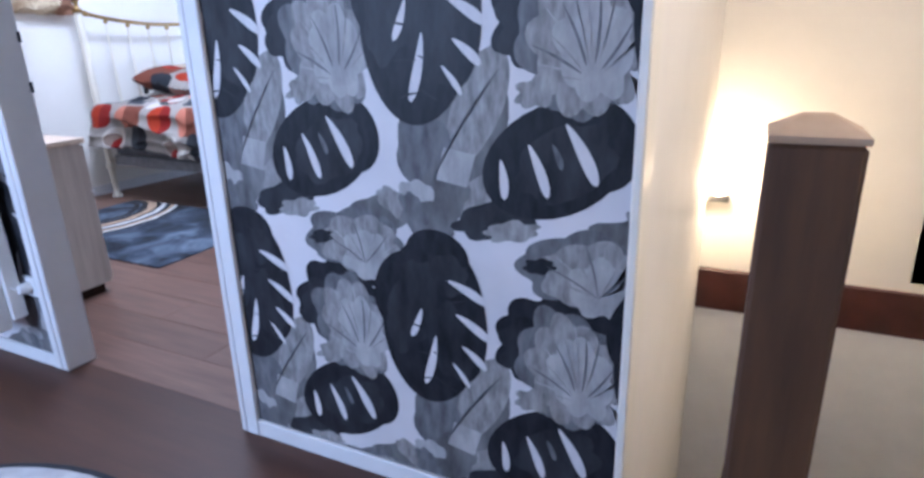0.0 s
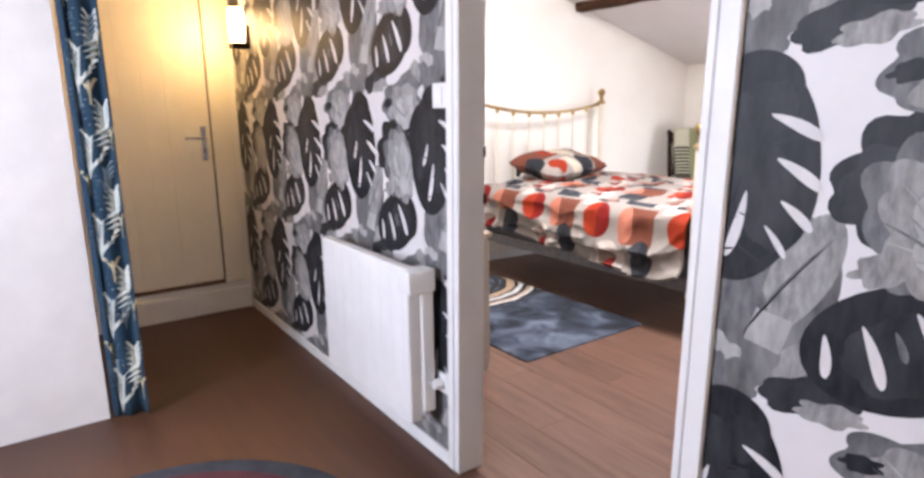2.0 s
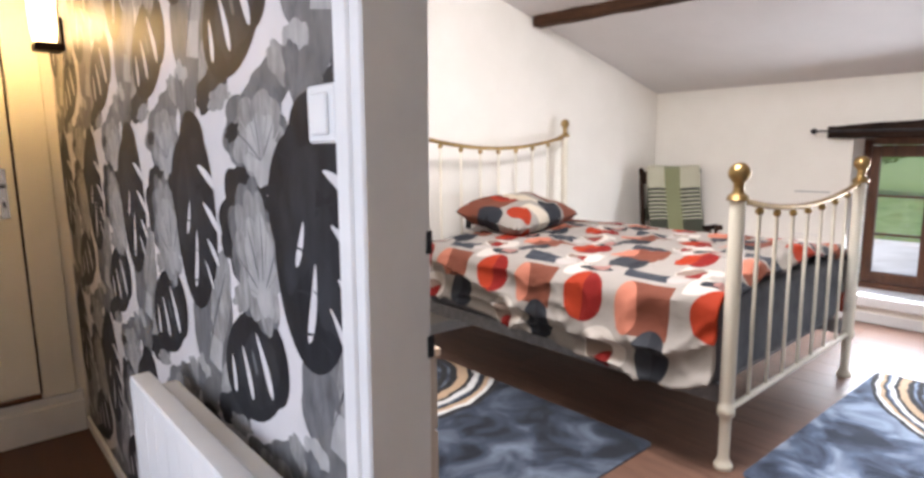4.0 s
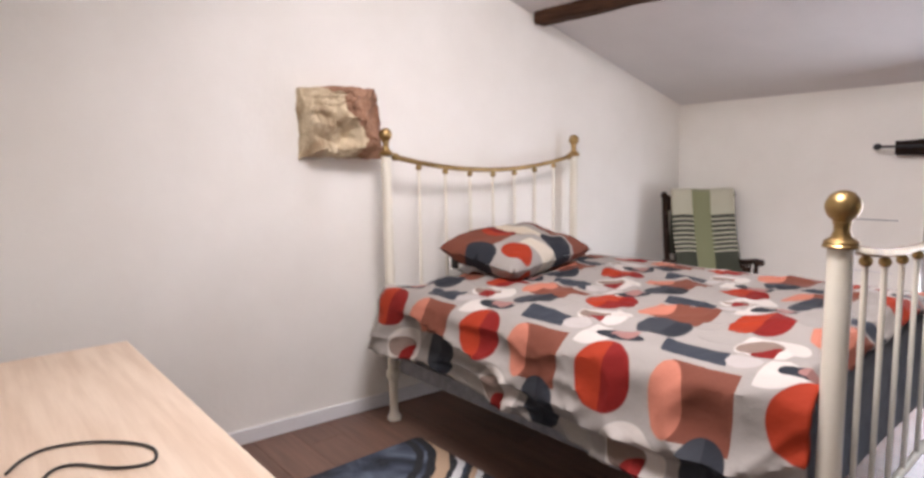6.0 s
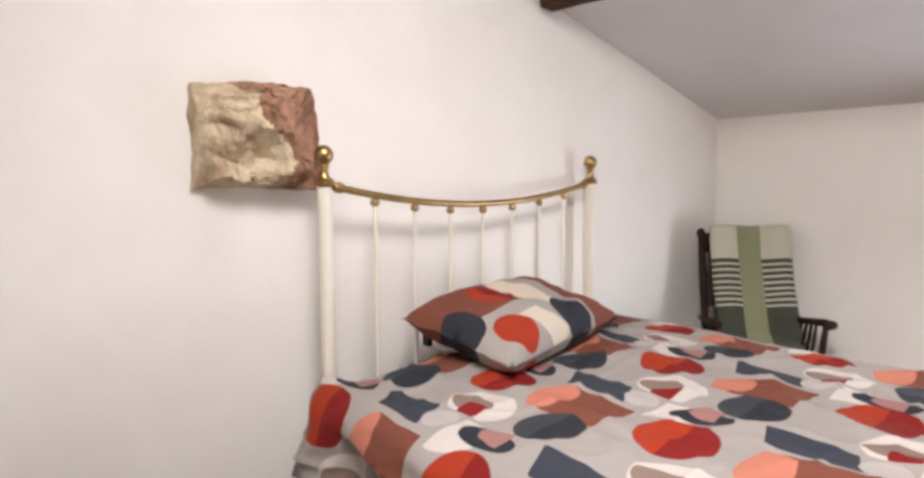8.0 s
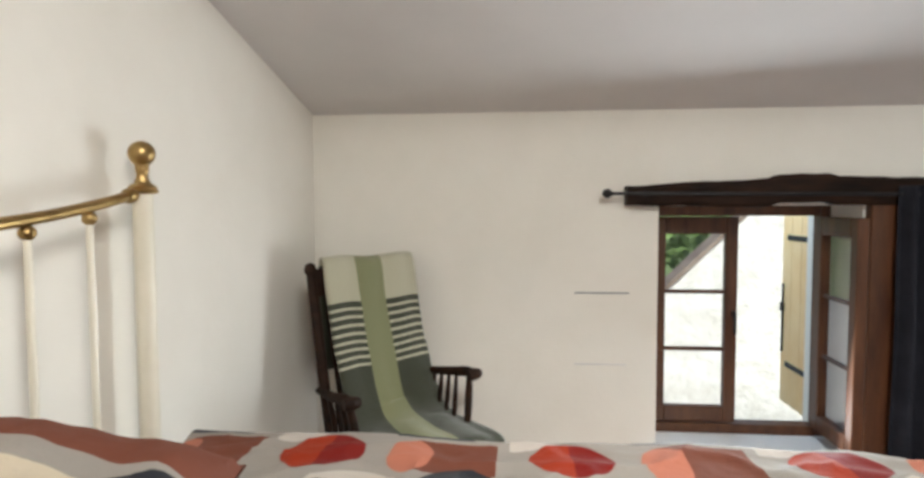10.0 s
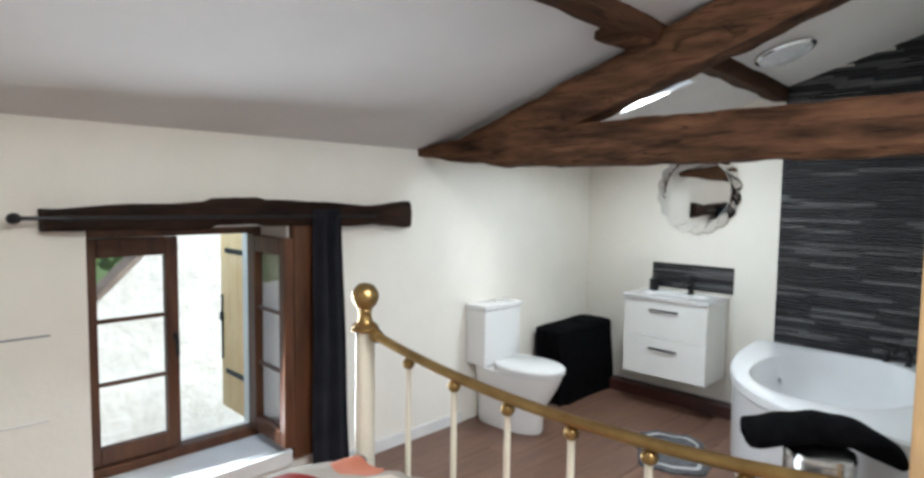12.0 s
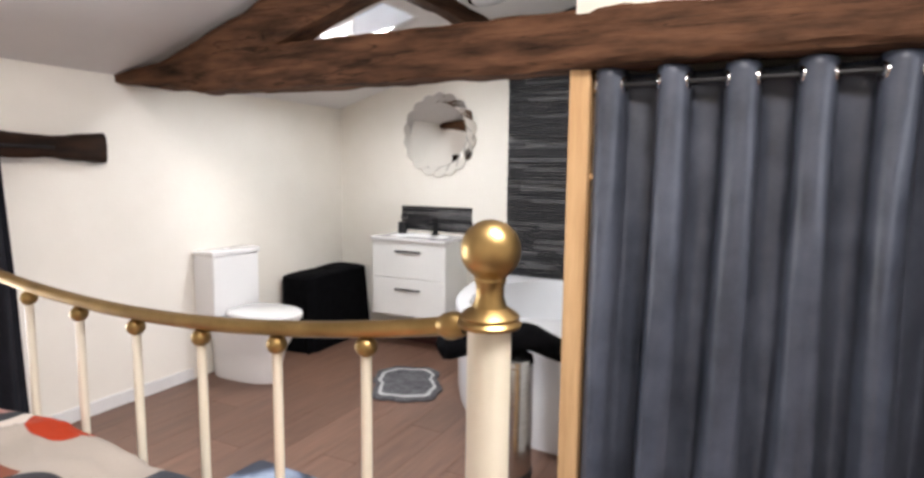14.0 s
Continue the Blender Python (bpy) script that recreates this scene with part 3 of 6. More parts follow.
    # stalk
    slit((-0.004, 0.006), (-0.118, 0.092), 0.019)
    # large split leaf, its midrib leaning
    b(-0.052, 0.270, 0.080, 0.110, -18, 1)
    b(0.045, 0.375, 0.082, 0.062, -10, 1)
    b(0.024, 0.208, 0.140, 0.215, -6, 1, point=0.06, n=44)
    b(0.080, 0.215, 0.088, 0.165, 4, 1, n=36)
    b(-0.030, 0.235, 0.062, 0.130, -20, 6, ragged=0.14)
    b(0.075, 0.160, 0.060, 0.100, 8, 6, ragged=0.14)
    b(0.070, 0.330, 0.050, 0.050, -10, 6, ragged=0.16)
    slit((0.170, 0.272), (0.070, 0.318), 0.015)
    slit((0.176, 0.180), (0.088, 0.236), 0.015)
    slit((0.164, 0.104), (0.102, 0.156), 0.013)
    slit((0.120, 0.046), (0.075, 0.105), 0.009)
    slit((-0.035, 0.155), (-0.002, 0.235), 0.012)
    slit((-0.002, 0.030), (0.033, 0.170), 0.015)
    # veins from the midrib
    for k in range(5):
        v1 = 0.350 - 0.065 * k
        slit((0.020, v1 - 0.030), (0.130 - 0.008 * k, v1 + 0.012 - 0.020 * k), 0.0030, 6)
        slit((0.018, v1 - 0.040), (-0.085 + 0.014 * k, v1 - 0.005 - 0.012 * k), 0.0030, 6)


def wallpaper(name, x0, x1, z0, z1, u0, v0, y0):
    bm = bmesh.new()
    vs = [bm.verts.new(p) for p in ((x0, y0, z0), (x1, y0, z0), (x1, y0, z1), (x0, y0, z1))]
    bm.faces.new(vs)
    pu, pv = 0.572, 0.688
    for i in range(int((x0 - u0) / pu) - 2, int((x1 - u0) / pu) + 3):
        for j in range(-3, 5):
            u, v = u0 + i * pu, v0 + j * pv
            if u < x0 - 0.45 or u > x1 + 0.5 or v < z0 - 0.5 or v > z1 + 0.4:
                continue
            leaf_motif(bm, u, v, (x0, x1, z0, z1), y0)
    ob = finish(name, bm, INKS, False)
    return tagged(ob, "grey and white wallpaper printed with large monstera leaves", "wallpaper", kind="structure")


wallpaper("wallpaper_left", -4.79, -2.262, 0.055, 2.5, -2.41, 0.975, 1.1775)
wallpaper("wallpaper_right", -1.288, -0.217, 0.055, 2.5, -0.688, 0.986, 1.1775)

# ---- hall ----
trim("door_step", ((-4.805, 0.17, 0.0), (-4.775, 1.164, 0.155)), ((-4.805, 0.17, 0.155), (-4.785, 1.164, 0.20)), mat=M_WHITE, label="white painted raised step below the door")
trim("door_frame_hall", ((-4.803, 1.006, 0.20), (-4.778, 1.135, 2.5)), ((-4.803, 0.165, 0.20), (-4.778, 0.235, 2.5)), ((-4.803, 0.236, 2.22), (-4.778, 0.999, 2.5)), mat=M_CREAM, label="cream painted door frame")
door = thing("door_1", "closed cream painted plank door with a steel lever handle", "door", -4.799, 0.62, 0.2)
tagged(door, kind="structure")
for k in range(6):
    y0 = -0.376 + k * 0.1253
    part("plank", boxes(((-0.012, y0, 0.025), (0.006, y0 + 0.1246, 2.015)), bevel=0.0016), M_CREAM, door)
for y0 in (-0.3795, 0.3765):
    part("shadow_gap", boxes(((-0.004, y0, 0.02), (0.001, y0 + 0.0085 if y0 > 0 else y0 + 0.003, 2.015))), M_DARKWOOD, door)
part("threshold", boxes(((-0.01, -0.38, 0.0), (0.022, 0.38, 0.022)), bevel=0.004), M_WINWOOD, door, "brown wooden threshold strip")
hd = part("door_handle", boxes(((0.006, 0.312, 0.84), (0.014, 0.349, 1.06)), bevel=0.003), M_STEEL, door, "brushed steel lever handle on a long plate")
part("lever", tube([(0.012, 0.330, 0.985), (0.05, 0.330, 0.985), (0.056, 0.322, 0.985), (0.056, 0.207, 0.987)], 0.009), M_STEEL, hd)
part("lever_keyhole", boxes(((0.0135, 0.326, 0.89), (0.0155, 0.334, 0.915))), M_BLACKMETAL, hd)

rad = thing("radiator", "flat white electric panel radiator fixed to the papered wall", "radiator", -2.72, 1.178, 0.19)
part("panel", boxes(((-0.405, -0.135, 0.0), (0.36, -0.085, 0.59)), bevel=0.010, seg=3), M_WHITE, rad)
for k in range(9):
    part("panel_rib", boxes(((-0.36 + k * 0.085, -0.1358, 0.03), (-0.357 + k * 0.085, -0.1345, 0.56))), M_WHITE, rad)
part("control_box", boxes(((0.30, -0.14, 0.50), (0.385, -0.03, 0.585)), bevel=0.008, seg=2), M_WHITE, rad, "white plastic control box")
part("back_casing", boxes(((-0.38, -0.084, 0.03), (0.37, -0.03, 0.56)), bevel=0.006), M_VANITY, rad)
for x in (-0.25, 0.2):
    part("wall_bracket", boxes(((x, -0.031, 0.1), (x + 0.03, -0.0015, 0.5))), M_STEEL, rad)
sock = thing("wall_socket", "white plastic wall socket with a plugged-in lead", "socket", -2.335, 1.177, 0.33)
part("plate", boxes(((-0.04, -0.012, -0.04), (0.04, 0.0, 0.04)), bevel=0.004), M_WHITE, sock)
part("plug", lathe([(0.02, 0), (0.022, 0.02), (0.015, 0.04)], 14), M_WHITE, sock).matrix_basis = pose(0, -0.010, 0, 90, 0, 0)
part("lead", tube([(0, -0.05, 0), (-0.02, -0.07, 0.02), (-0.05, -0.06, -0.02), (-0.075, -0.03, 0.02), (-0.085, -0.025, 0.10)], 0.0035, 8), M_WHITE, sock)
sw = thing("light_switch", "white plastic double rocker light switch on the wallpaper", "light switch", -2.318, 1.177, 1.375)
part("plate", boxes(((-0.042, -0.011, -0.042), (0.042, 0.0, 0.042)), bevel=0.004), M_WHITE, sw)
part("rocker", boxes(((-0.024, -0.016, -0.030), (0.024, -0.010, 0.030)), bevel=0.003), M_WHITE, sw)

wl = thing("wall_lamp", "lit wall lamp with a frosted glass shade on a dark bracket", "wall lamp", -4.43, 1.177, 1.75)
part("bracket", boxes(((-0.05, -0.10, -0.03), (0.05, 0.0, 0.0)), ((-0.045, -0.012, 0.0), (0.045, 0.0, 0.10)), bevel=0.004), M_DARKWOOD, wl)
part("shade", lathe([(0.038, 0.002), (0.045, 0.05), (0.047, 0.17), (0.040, 0.20)], 20, centre=(0, -0.058, 0)), M_LAMPGLASS, wl, "glowing frosted glass shade")
sl = thing("wall_lamp", "small lit wall lamp low on the stairwell wall", "wall lamp", -0.17, 3.249, 0.35)
part("bracket", boxes(((-0.03, -0.07, -0.018), (0.07, 0.0, 0.018)), bevel=0.004), M_STEEL, sl)
part("shade", lathe([(0.028, 0.019), (0.034, 0.06), (0.030, 0.10)], 18, centre=(0.02, -0.036, 0)), M_LAMPGLASS, sl, "glowing glass shade")

# leaf-print curtain gathered at the passage corner
M_TEAL = mat_noise("dark_teal_cloth", (0.006, 0.028, 0.055), (0.012, 0.045, 0.08), 8, 0.85, 0.3, 300)
M_PRINT = mat_noise("cream_print", (0.42, 0.46, 0.44), (0.60, 0.62, 0.56), 20, 0.85, 0.2, 300)
M_PRINTB = mat_noise("ochre_print", (0.45, 0.40, 0.24), (0.60, 0.54, 0.36), 20, 0.85, 0.2, 300)
M_PRINTC = mat_noise("grey_blue_print", (0.10, 0.15, 0.19), (0.16, 0.21, 0.25), 20, 0.85, 0.2, 300)
cur = thing("curtain", "dark teal curtain with pale leaf print, drawn to the wall corner", "curtain", -3.47, 0.235, 0)


def hall_fold(u, v):
    return (-0.028 + 0.05 * u + 0.022 * math.sin(u * 15) * (0.6 + 0.4 * v), -0.07 + 0.15 * u + 0.012 * math.sin(u * 9 + 1), 0.015 + 2.30 * v)


solidify(part("cloth", grid_mesh(40, 30, hall_fold), M_TEAL, cur), 0.004)


def on_hall_fold(u, v, lift=0.006):
    p = Vector(hall_fold(u, v))
    q = Vector(hall_fold(u + 0.01, v)) - p
    nrm = Vector((q.y, -q.x, 0)).normalized()
    return p + nrm * lift


def frond(bm, u0, v0, h, w, n, lean=0.0):
    """A printed frond: a stem with paired leaflets that follow the folds."""
    for k in range(n):
        v = v0 + h * k / n
        ww = w * math.sin(math.pi * (0.25 + 0.7 * (1 - k / n)))
        for sgn in (-1, 1):
            pts = []
            for s, t in ((0.0, 0.0), (0.5, 0.010), (1.0, 0.016), (0.55, 0.017), (0.05, 0.008)):
                uu = min(max(u0 + lean * k / n + sgn * ww * s, 0.01), 0.985)
                pts.append(bm.verts.new(on_hall_fold(uu, v + t * 1.5)))
            bm.faces.new(pts)
    for k in range(n * 2):
        a, b = v0 + h * k / (2 * n), v0 + h * (k + 1) / (2 * n)
        bm.faces.new([bm.verts.new(on_hall_fold(min(max(u0 + lean * k / (2 * n) + d, 0.01), 0.985), v)) for d, v in ((-0.012, a), (0.012, a), (0.012, b), (-0.012, b))])


bm = bmesh.new()
for k in range(20):
    z = k / 20 + 0.01
    frond(bm, (0.42, 0.68, 0.30)[k % 3], z, 0.075, (0.42, 0.30, 0.36)[k % 3], 7, 0.08) if k % 3 != 2 else None
tagged(part("leaf_print", bm, M_PRINT, cur, smooth=False), kind="stuff")
bm = bmesh.new()
for k in range(12):
    frond(bm, (0.86, 0.15, 0.9, 0.55)[k % 4], 0.03 + k * 0.08, 0.04, 0.14, 2)
tagged(part("bud_print", bm, M_PRINTB, cur, smooth=False), kind="stuff")
bm = bmesh.new()
for k in range(8):
    frond(bm, (0.25, 0.62)[k % 2], 0.0 + k * 0.125 + 0.05, 0.05, 0.30, 6)
tagged(part("round_leaf_print", bm, M_PRINTC, cur, smooth=False), kind="stuff")

# round rugs overlapping
M_PINK = mat_noise("pink_pile", (0.075, 0.011, 0.018), (0.19, 0.042, 0.056), 9, 0.95, 1.0, 260, dist=0.004)
M_MAROON = mat_noise("maroon_pile", (0.055, 0.008, 0.014), (0.10, 0.018, 0.028), 12, 0.95, 1.0, 260, dist=0.004)
M_NAVY = mat_noise("charcoal_pile", (0.016, 0.019, 0.028), (0.036, 0.041, 0.054), 12, 0.95, 1.0, 260, dist=0.004)
M_PILEWHITE = mat_noise("white_pile", (0.45, 0.45, 0.47), (0.60, 0.60, 0.61), 12, 0.95, 1.0, 260, dist=0.004)


def disc(r, z0, z1, n=56, sx=1.0, dx=0.0, dy=0.0):
    bm = lathe([(r, z0), (r, z1 - 0.002), (r - 0.004, z1)], n)
    bm.transform(Matrix.Translation((dx, dy, 0)) @ Matrix.Diagonal((sx, 1, 1, 1)))
    return bm


rug1 = thing("rug", "round charcoal, white and pink pile rug on the hall floor", "rug", -2.24, 0.13, 0)
part("outer_band", disc(0.70, 0.0, 0.012), M_NAVY, rug1)
part("maroon_crescent", disc(0.635, 0.010, 0.0135, dx=0.0, dy=-0.02), M_MAROON, rug1)
part("white_ring", disc(0.595, 0.012, 0.015, dx=0.045, dy=-0.005), M_PILEWHITE, rug1)
part("pink_centre", disc(0.545, 0.013, 0.0165, dx=0.05, dy=-0.01), M_PINK, rug1)
rug2 = thing("rug", "round maroon pile rug with a white ring, partly under another rug", "rug", -1.52, 0.11, 0)
part("outer_band", disc(0.745, 0.0, 0.006), M_NAVY, rug2)
part("white_ring", disc(0.725, 0.005, 0.0075), M_PILEWHITE, rug2)
part("maroon_centre", disc(0.62, 0.006, 0.0090), M_MAROON, rug2)

# stairs: newel, handrail, floor beam
nw = thing("newel_post", "square brown wooden newel post with a low pyramid cap", "newel post", 0.028, 0.680, 0)
part("shaft", boxes(((-0.038, -0.038, 0.0), (0.038, 0.038, 1.048)), bevel=0.004), M_BRONZE, nw)
bm = bmesh.new()
rings = [[bm.verts.new((sx * r, sy * r, z)) for sx, sy in ((-1, -1), (1, -1), (1, 1), (-1, 1))] for r, z in ((0.038, 1.0485), (0.039, 1.051), (0.039, 1.055), (0.012, 1.070))]
for a, b in zip(rings, rings[1:]):
    for k in range(4):
        bm.faces.new((a[k], a[(k + 1) % 4], b[(k + 1) % 4], b[k]))
bm.faces.new(rings[-1])
bm.faces.new(rings[0][::-1])
M_CAP = mat_noise("pale_wood_cap", (0.30, 0.20, 0.12), (0.42, 0.30, 0.19), 8, 0.55, 0.2, 60)
part("cap", bm, M_CAP, nw, "paler wooden cap")
stair = thing("staircase", "brown wooden staircase going down with a slim handrail", "staircase", 0.5, 0.70, 0)
for k in range(12):
    part("tread", boxes(((-0.70, 0.0 + k * 0.2, -0.19 - 0.19 * k - 0.035), (0.69, 0.23 + k * 0.2, -0.19 - 0.19 * k)), bevel=0.006), M_BRONZE, stair)
part("handrail", boxes(((-0.495, 0.02, 0.86), (-0.455, 0.10, 0.90)), bevel=0.006), M_BRONZE, stair).matrix_basis = Matrix.Identity(4)
part("handrail_bar", tube([(-0.475, 0.06, 0.80), (-0.475, 0.9, -0.02), (-0.475, 2.3, -1.40)], 0.022, 10), M_BRONZE, stair)
part("lower_newel", boxes(((-0.51, 2.25, -2.6), (-0.44, 2.32, -1.30)), bevel=0.004), M_BRONZE, stair)
for k in range(7):
    y = 0.25 + 0.3 * k
    part("baluster", boxes(((-0.490, y - 0.015, -0.19 - 0.95 * y - 0.3), (-0.462, y + 0.015, 0.80 - 0.97 * y))), M_BRONZE, stair)
setting("floor_beam", boxes(((-0.209, 3.215, -0.262), (1.2, 3.249, -0.042)), bevel=0.004), M_RED_DARK, "dark red-brown beam at floor height in the stairwell", "beam", True)
setting("wall_stair_lower", boxes(((-0.209, 3.225, -2.6), (1.2, 3.248, -0.263))), M_WHITE, "white lower wall of the stairwell", "wall")

# ---- bed ----
BX, HX, BY0, BY1 = -2.555, -4.622, 3.064, 4.556
M_DUVET = bpy.data.materials.new("printed_duvet_cotton")


def build_printed_cotton(mat, pillowcase=False):
    t, n, l, b = nodes_of(mat)
    uv = n.new("ShaderNodeUVMap")
    sep = n.new("ShaderNodeSeparateXYZ")
    l.new(uv.outputs[0], sep.inputs[0])

    def mth(op, a, bb=None, clamp=False):
        q = n.new("ShaderNodeMath")
        q.operation, q.use_clamp = op, clamp
        for k, val in enumerate((a, bb)):
            if val is None:
                continue
            if isinstance(val, (int, float)):
                q.inputs[k].default_value = val
            else:
                l.new(val, q.inputs[k])
        return q.outputs[0]

    PU, PV = (0.82, 0.52) if pillowcase else (0.61, 0.52)
    vrow = mth("FLOOR", mth("DIVIDE", sep.outputs[1], PV))
    vv = mth("SUBTRACT", sep.outputs[1], mth("MULTIPLY", vrow, PV))
    odd = mth("MULTIPLY", mth("ABSOLUTE", mth("MODULO", vrow, 2.0)), 0.0 if pillowcase else 0.5 * PU)
    uu = mth("MULTIPLY", mth("FRACT", mth("DIVIDE", mth("ADD", sep.outputs[0], odd), PU)), PU)

    def oval(cu, cv, ru, rv):
        a = mth("POWER", mth("ABSOLUTE", mth("DIVIDE", mth("SUBTRACT", uu, cu), ru)), 2.0)
        c = mth("POWER", mth("ABSOLUTE", mth("DIVIDE", mth("SUBTRACT", vv, cv), rv)), 2.0)
        return mth("MULTIPLY", mth("SUBTRACT", 1.06, mth("ADD", a, c)), 12.0, True)

    def rect(cu, cv, ru, rv, skew=0.0):
        us = mth("ADD", uu, mth("MULTIPLY", mth("SUBTRACT", vv, cv), skew))
        a = mth("LESS_THAN", mth("ABSOLUTE", mth("SUBTRACT", us, cu)), ru)
        c = mth("LESS_THAN", mth("ABSOLUTE", mth("SUBTRACT", vv, cv)), rv)
        return mth("MULTIPLY", a, c)

    def left_of(mask, cu):
        return mth("MULTIPLY", mask, mth("LESS_THAN", uu, cu))

    col = None

    def paint(mask, rgb):
        nonlocal col
        mx = n.new("ShaderNodeMix")
        mx.data_type = "RGBA"
        if isinstance(col, tuple):
            mx.inputs[6].default_value = (*col, 1)
        else:
            l.new(col, mx.inputs[6])
        mx.inputs[7].default_value = (*rgb, 1)
        l.new(mask, mx.inputs[0])
        col = mx.outputs[2]

    GREY, SLATE, RED, RUST, BROWN, PINKC, CREAMC = (0.31, 0.28, 0.25), (0.022, 0.024, 0.030), (0.185, 0.009, 0.006), (0.31, 0.030, 0.007), (0.165, 0.052, 0.030), (0.46, 0.165, 0.105), (0.52, 0.47, 0.42)
    col = GREY
    if pillowcase:
        paint(rect(0.70, 0.20, 0.13, 0.40), BROWN)
        paint(rect(0.16, 0.36, 0.20, 0.14), BROWN)
        paint(rect(0.45, 0.50, 0.25, 0.05), (0.21, 0.17, 0.15))
        paint(oval(0.43, 0.30, 0.085, 0.16), (0.58, 0.50, 0.38))
        paint(oval(0.29, 0.33, 0.085, 0.095), RED)
        paint(left_of(oval(0.29, 0.33, 0.085, 0.095), 0.29), RUST)
        paint(oval(0.47, 0.06, 0.085, 0.10), SLATE)
        paint(rect(0.31, 0.05, 0.06, 0.09, 0.5), (0.55, 0.48, 0.38))
        paint(oval(0.14, 0.09, 0.085, 0.085), RUST)
        paint(oval(0.03, 0.25, 0.07, 0.09), SLATE)
    else:
        paint(oval(0.03, 0.43, 0.10, 0.075), CREAMC)
        paint(oval(0.265, 0.075, 0.105, 0.095), CREAMC)
        paint(oval(0.235, 0.065, 0.070, 0.050), (0.21, 0.15, 0.12))
        paint(left_of(oval(0.30, 0.02, 0.07, 0.05), 0.30), RED)
        paint(rect(0.475, 0.275, 0.105, 0.105), BROWN)
        paint(oval(0.370, 0.27, 0.055, 0.105), PINKC)
        paint(oval(0.150, 0.280, 0.102, 0.112), RED)
        paint(left_of(oval(0.150, 0.280, 0.102, 0.112), 0.150), RUST)
        paint(oval(0.505, 0.095, 0.092, 0.100), SLATE)
        paint(left_of(oval(0.505, 0.095, 0.092, 0.100), 0.50), (0.038, 0.041, 0.048))
        paint(rect(0.40, 0.455, 0.105, 0.052, 0.35), (0.034, 0.039, 0.050))
        paint(oval(0.125, 0.455, 0.090, 0.048), SLATE)
        paint(left_of(oval(0.165, 0.478, 0.085, 0.040), 0.17), (0.30, 0.15, 0.13))
        paint(oval(0.55, 0.46, 0.05, 0.05), (0.40, 0.36, 0.33))
    ns = n.new("ShaderNodeTexNoise")
    ns.inputs["Scale"].default_value, ns.inputs["Detail"].default_value = 400, 3
    l.new(uv.outputs[0], ns.inputs[0])
    hs = n.new("ShaderNodeHueSaturation")
    mr = n.new("ShaderNodeMapRange")
    mr.inputs[3].default_value, mr.inputs[4].default_value = 0.86, 1.12
    l.new(ns.outputs[0], mr.inputs[0])
    l.new(mr.outputs[0], hs.inputs["Value"])
    l.new(col, hs.inputs["Color"])
    l.new(hs.outputs[0], b.inputs["Base Color"])
    b.inputs["Roughness"].default_value = 0.8
    b.inputs["Specular IOR Level"].default_value = 0.25
    n2 = n.new("ShaderNodeTexNoise")
    n2.inputs["Scale"].default_value, n2.inputs["Detail"].default_value = 11, 5
    l.new(uv.outputs[0], n2.inputs[0])
    bp = n.new("ShaderNodeBump")
    bp.inputs["Strength"].default_value, bp.inputs["Distance"].default_value = 0.45, 0.02
    l.new(n2.outputs[0], bp.inputs["Height"])
    l.new(bp.outputs[0], b.inputs["Normal"])


build_printed_cotton(M_DUVET)
M_PILLOW = bpy.data.materials.new("printed_pillowcase_cotton")
build_printed_cotton(M_PILLOW, True)

bed = thing("bed", "ivory metal double bedstead with brass rails and ball finials", "bed", BX, (BY0 + BY1) / 2, 0)
HALF = (BY1 - BY0) / 2


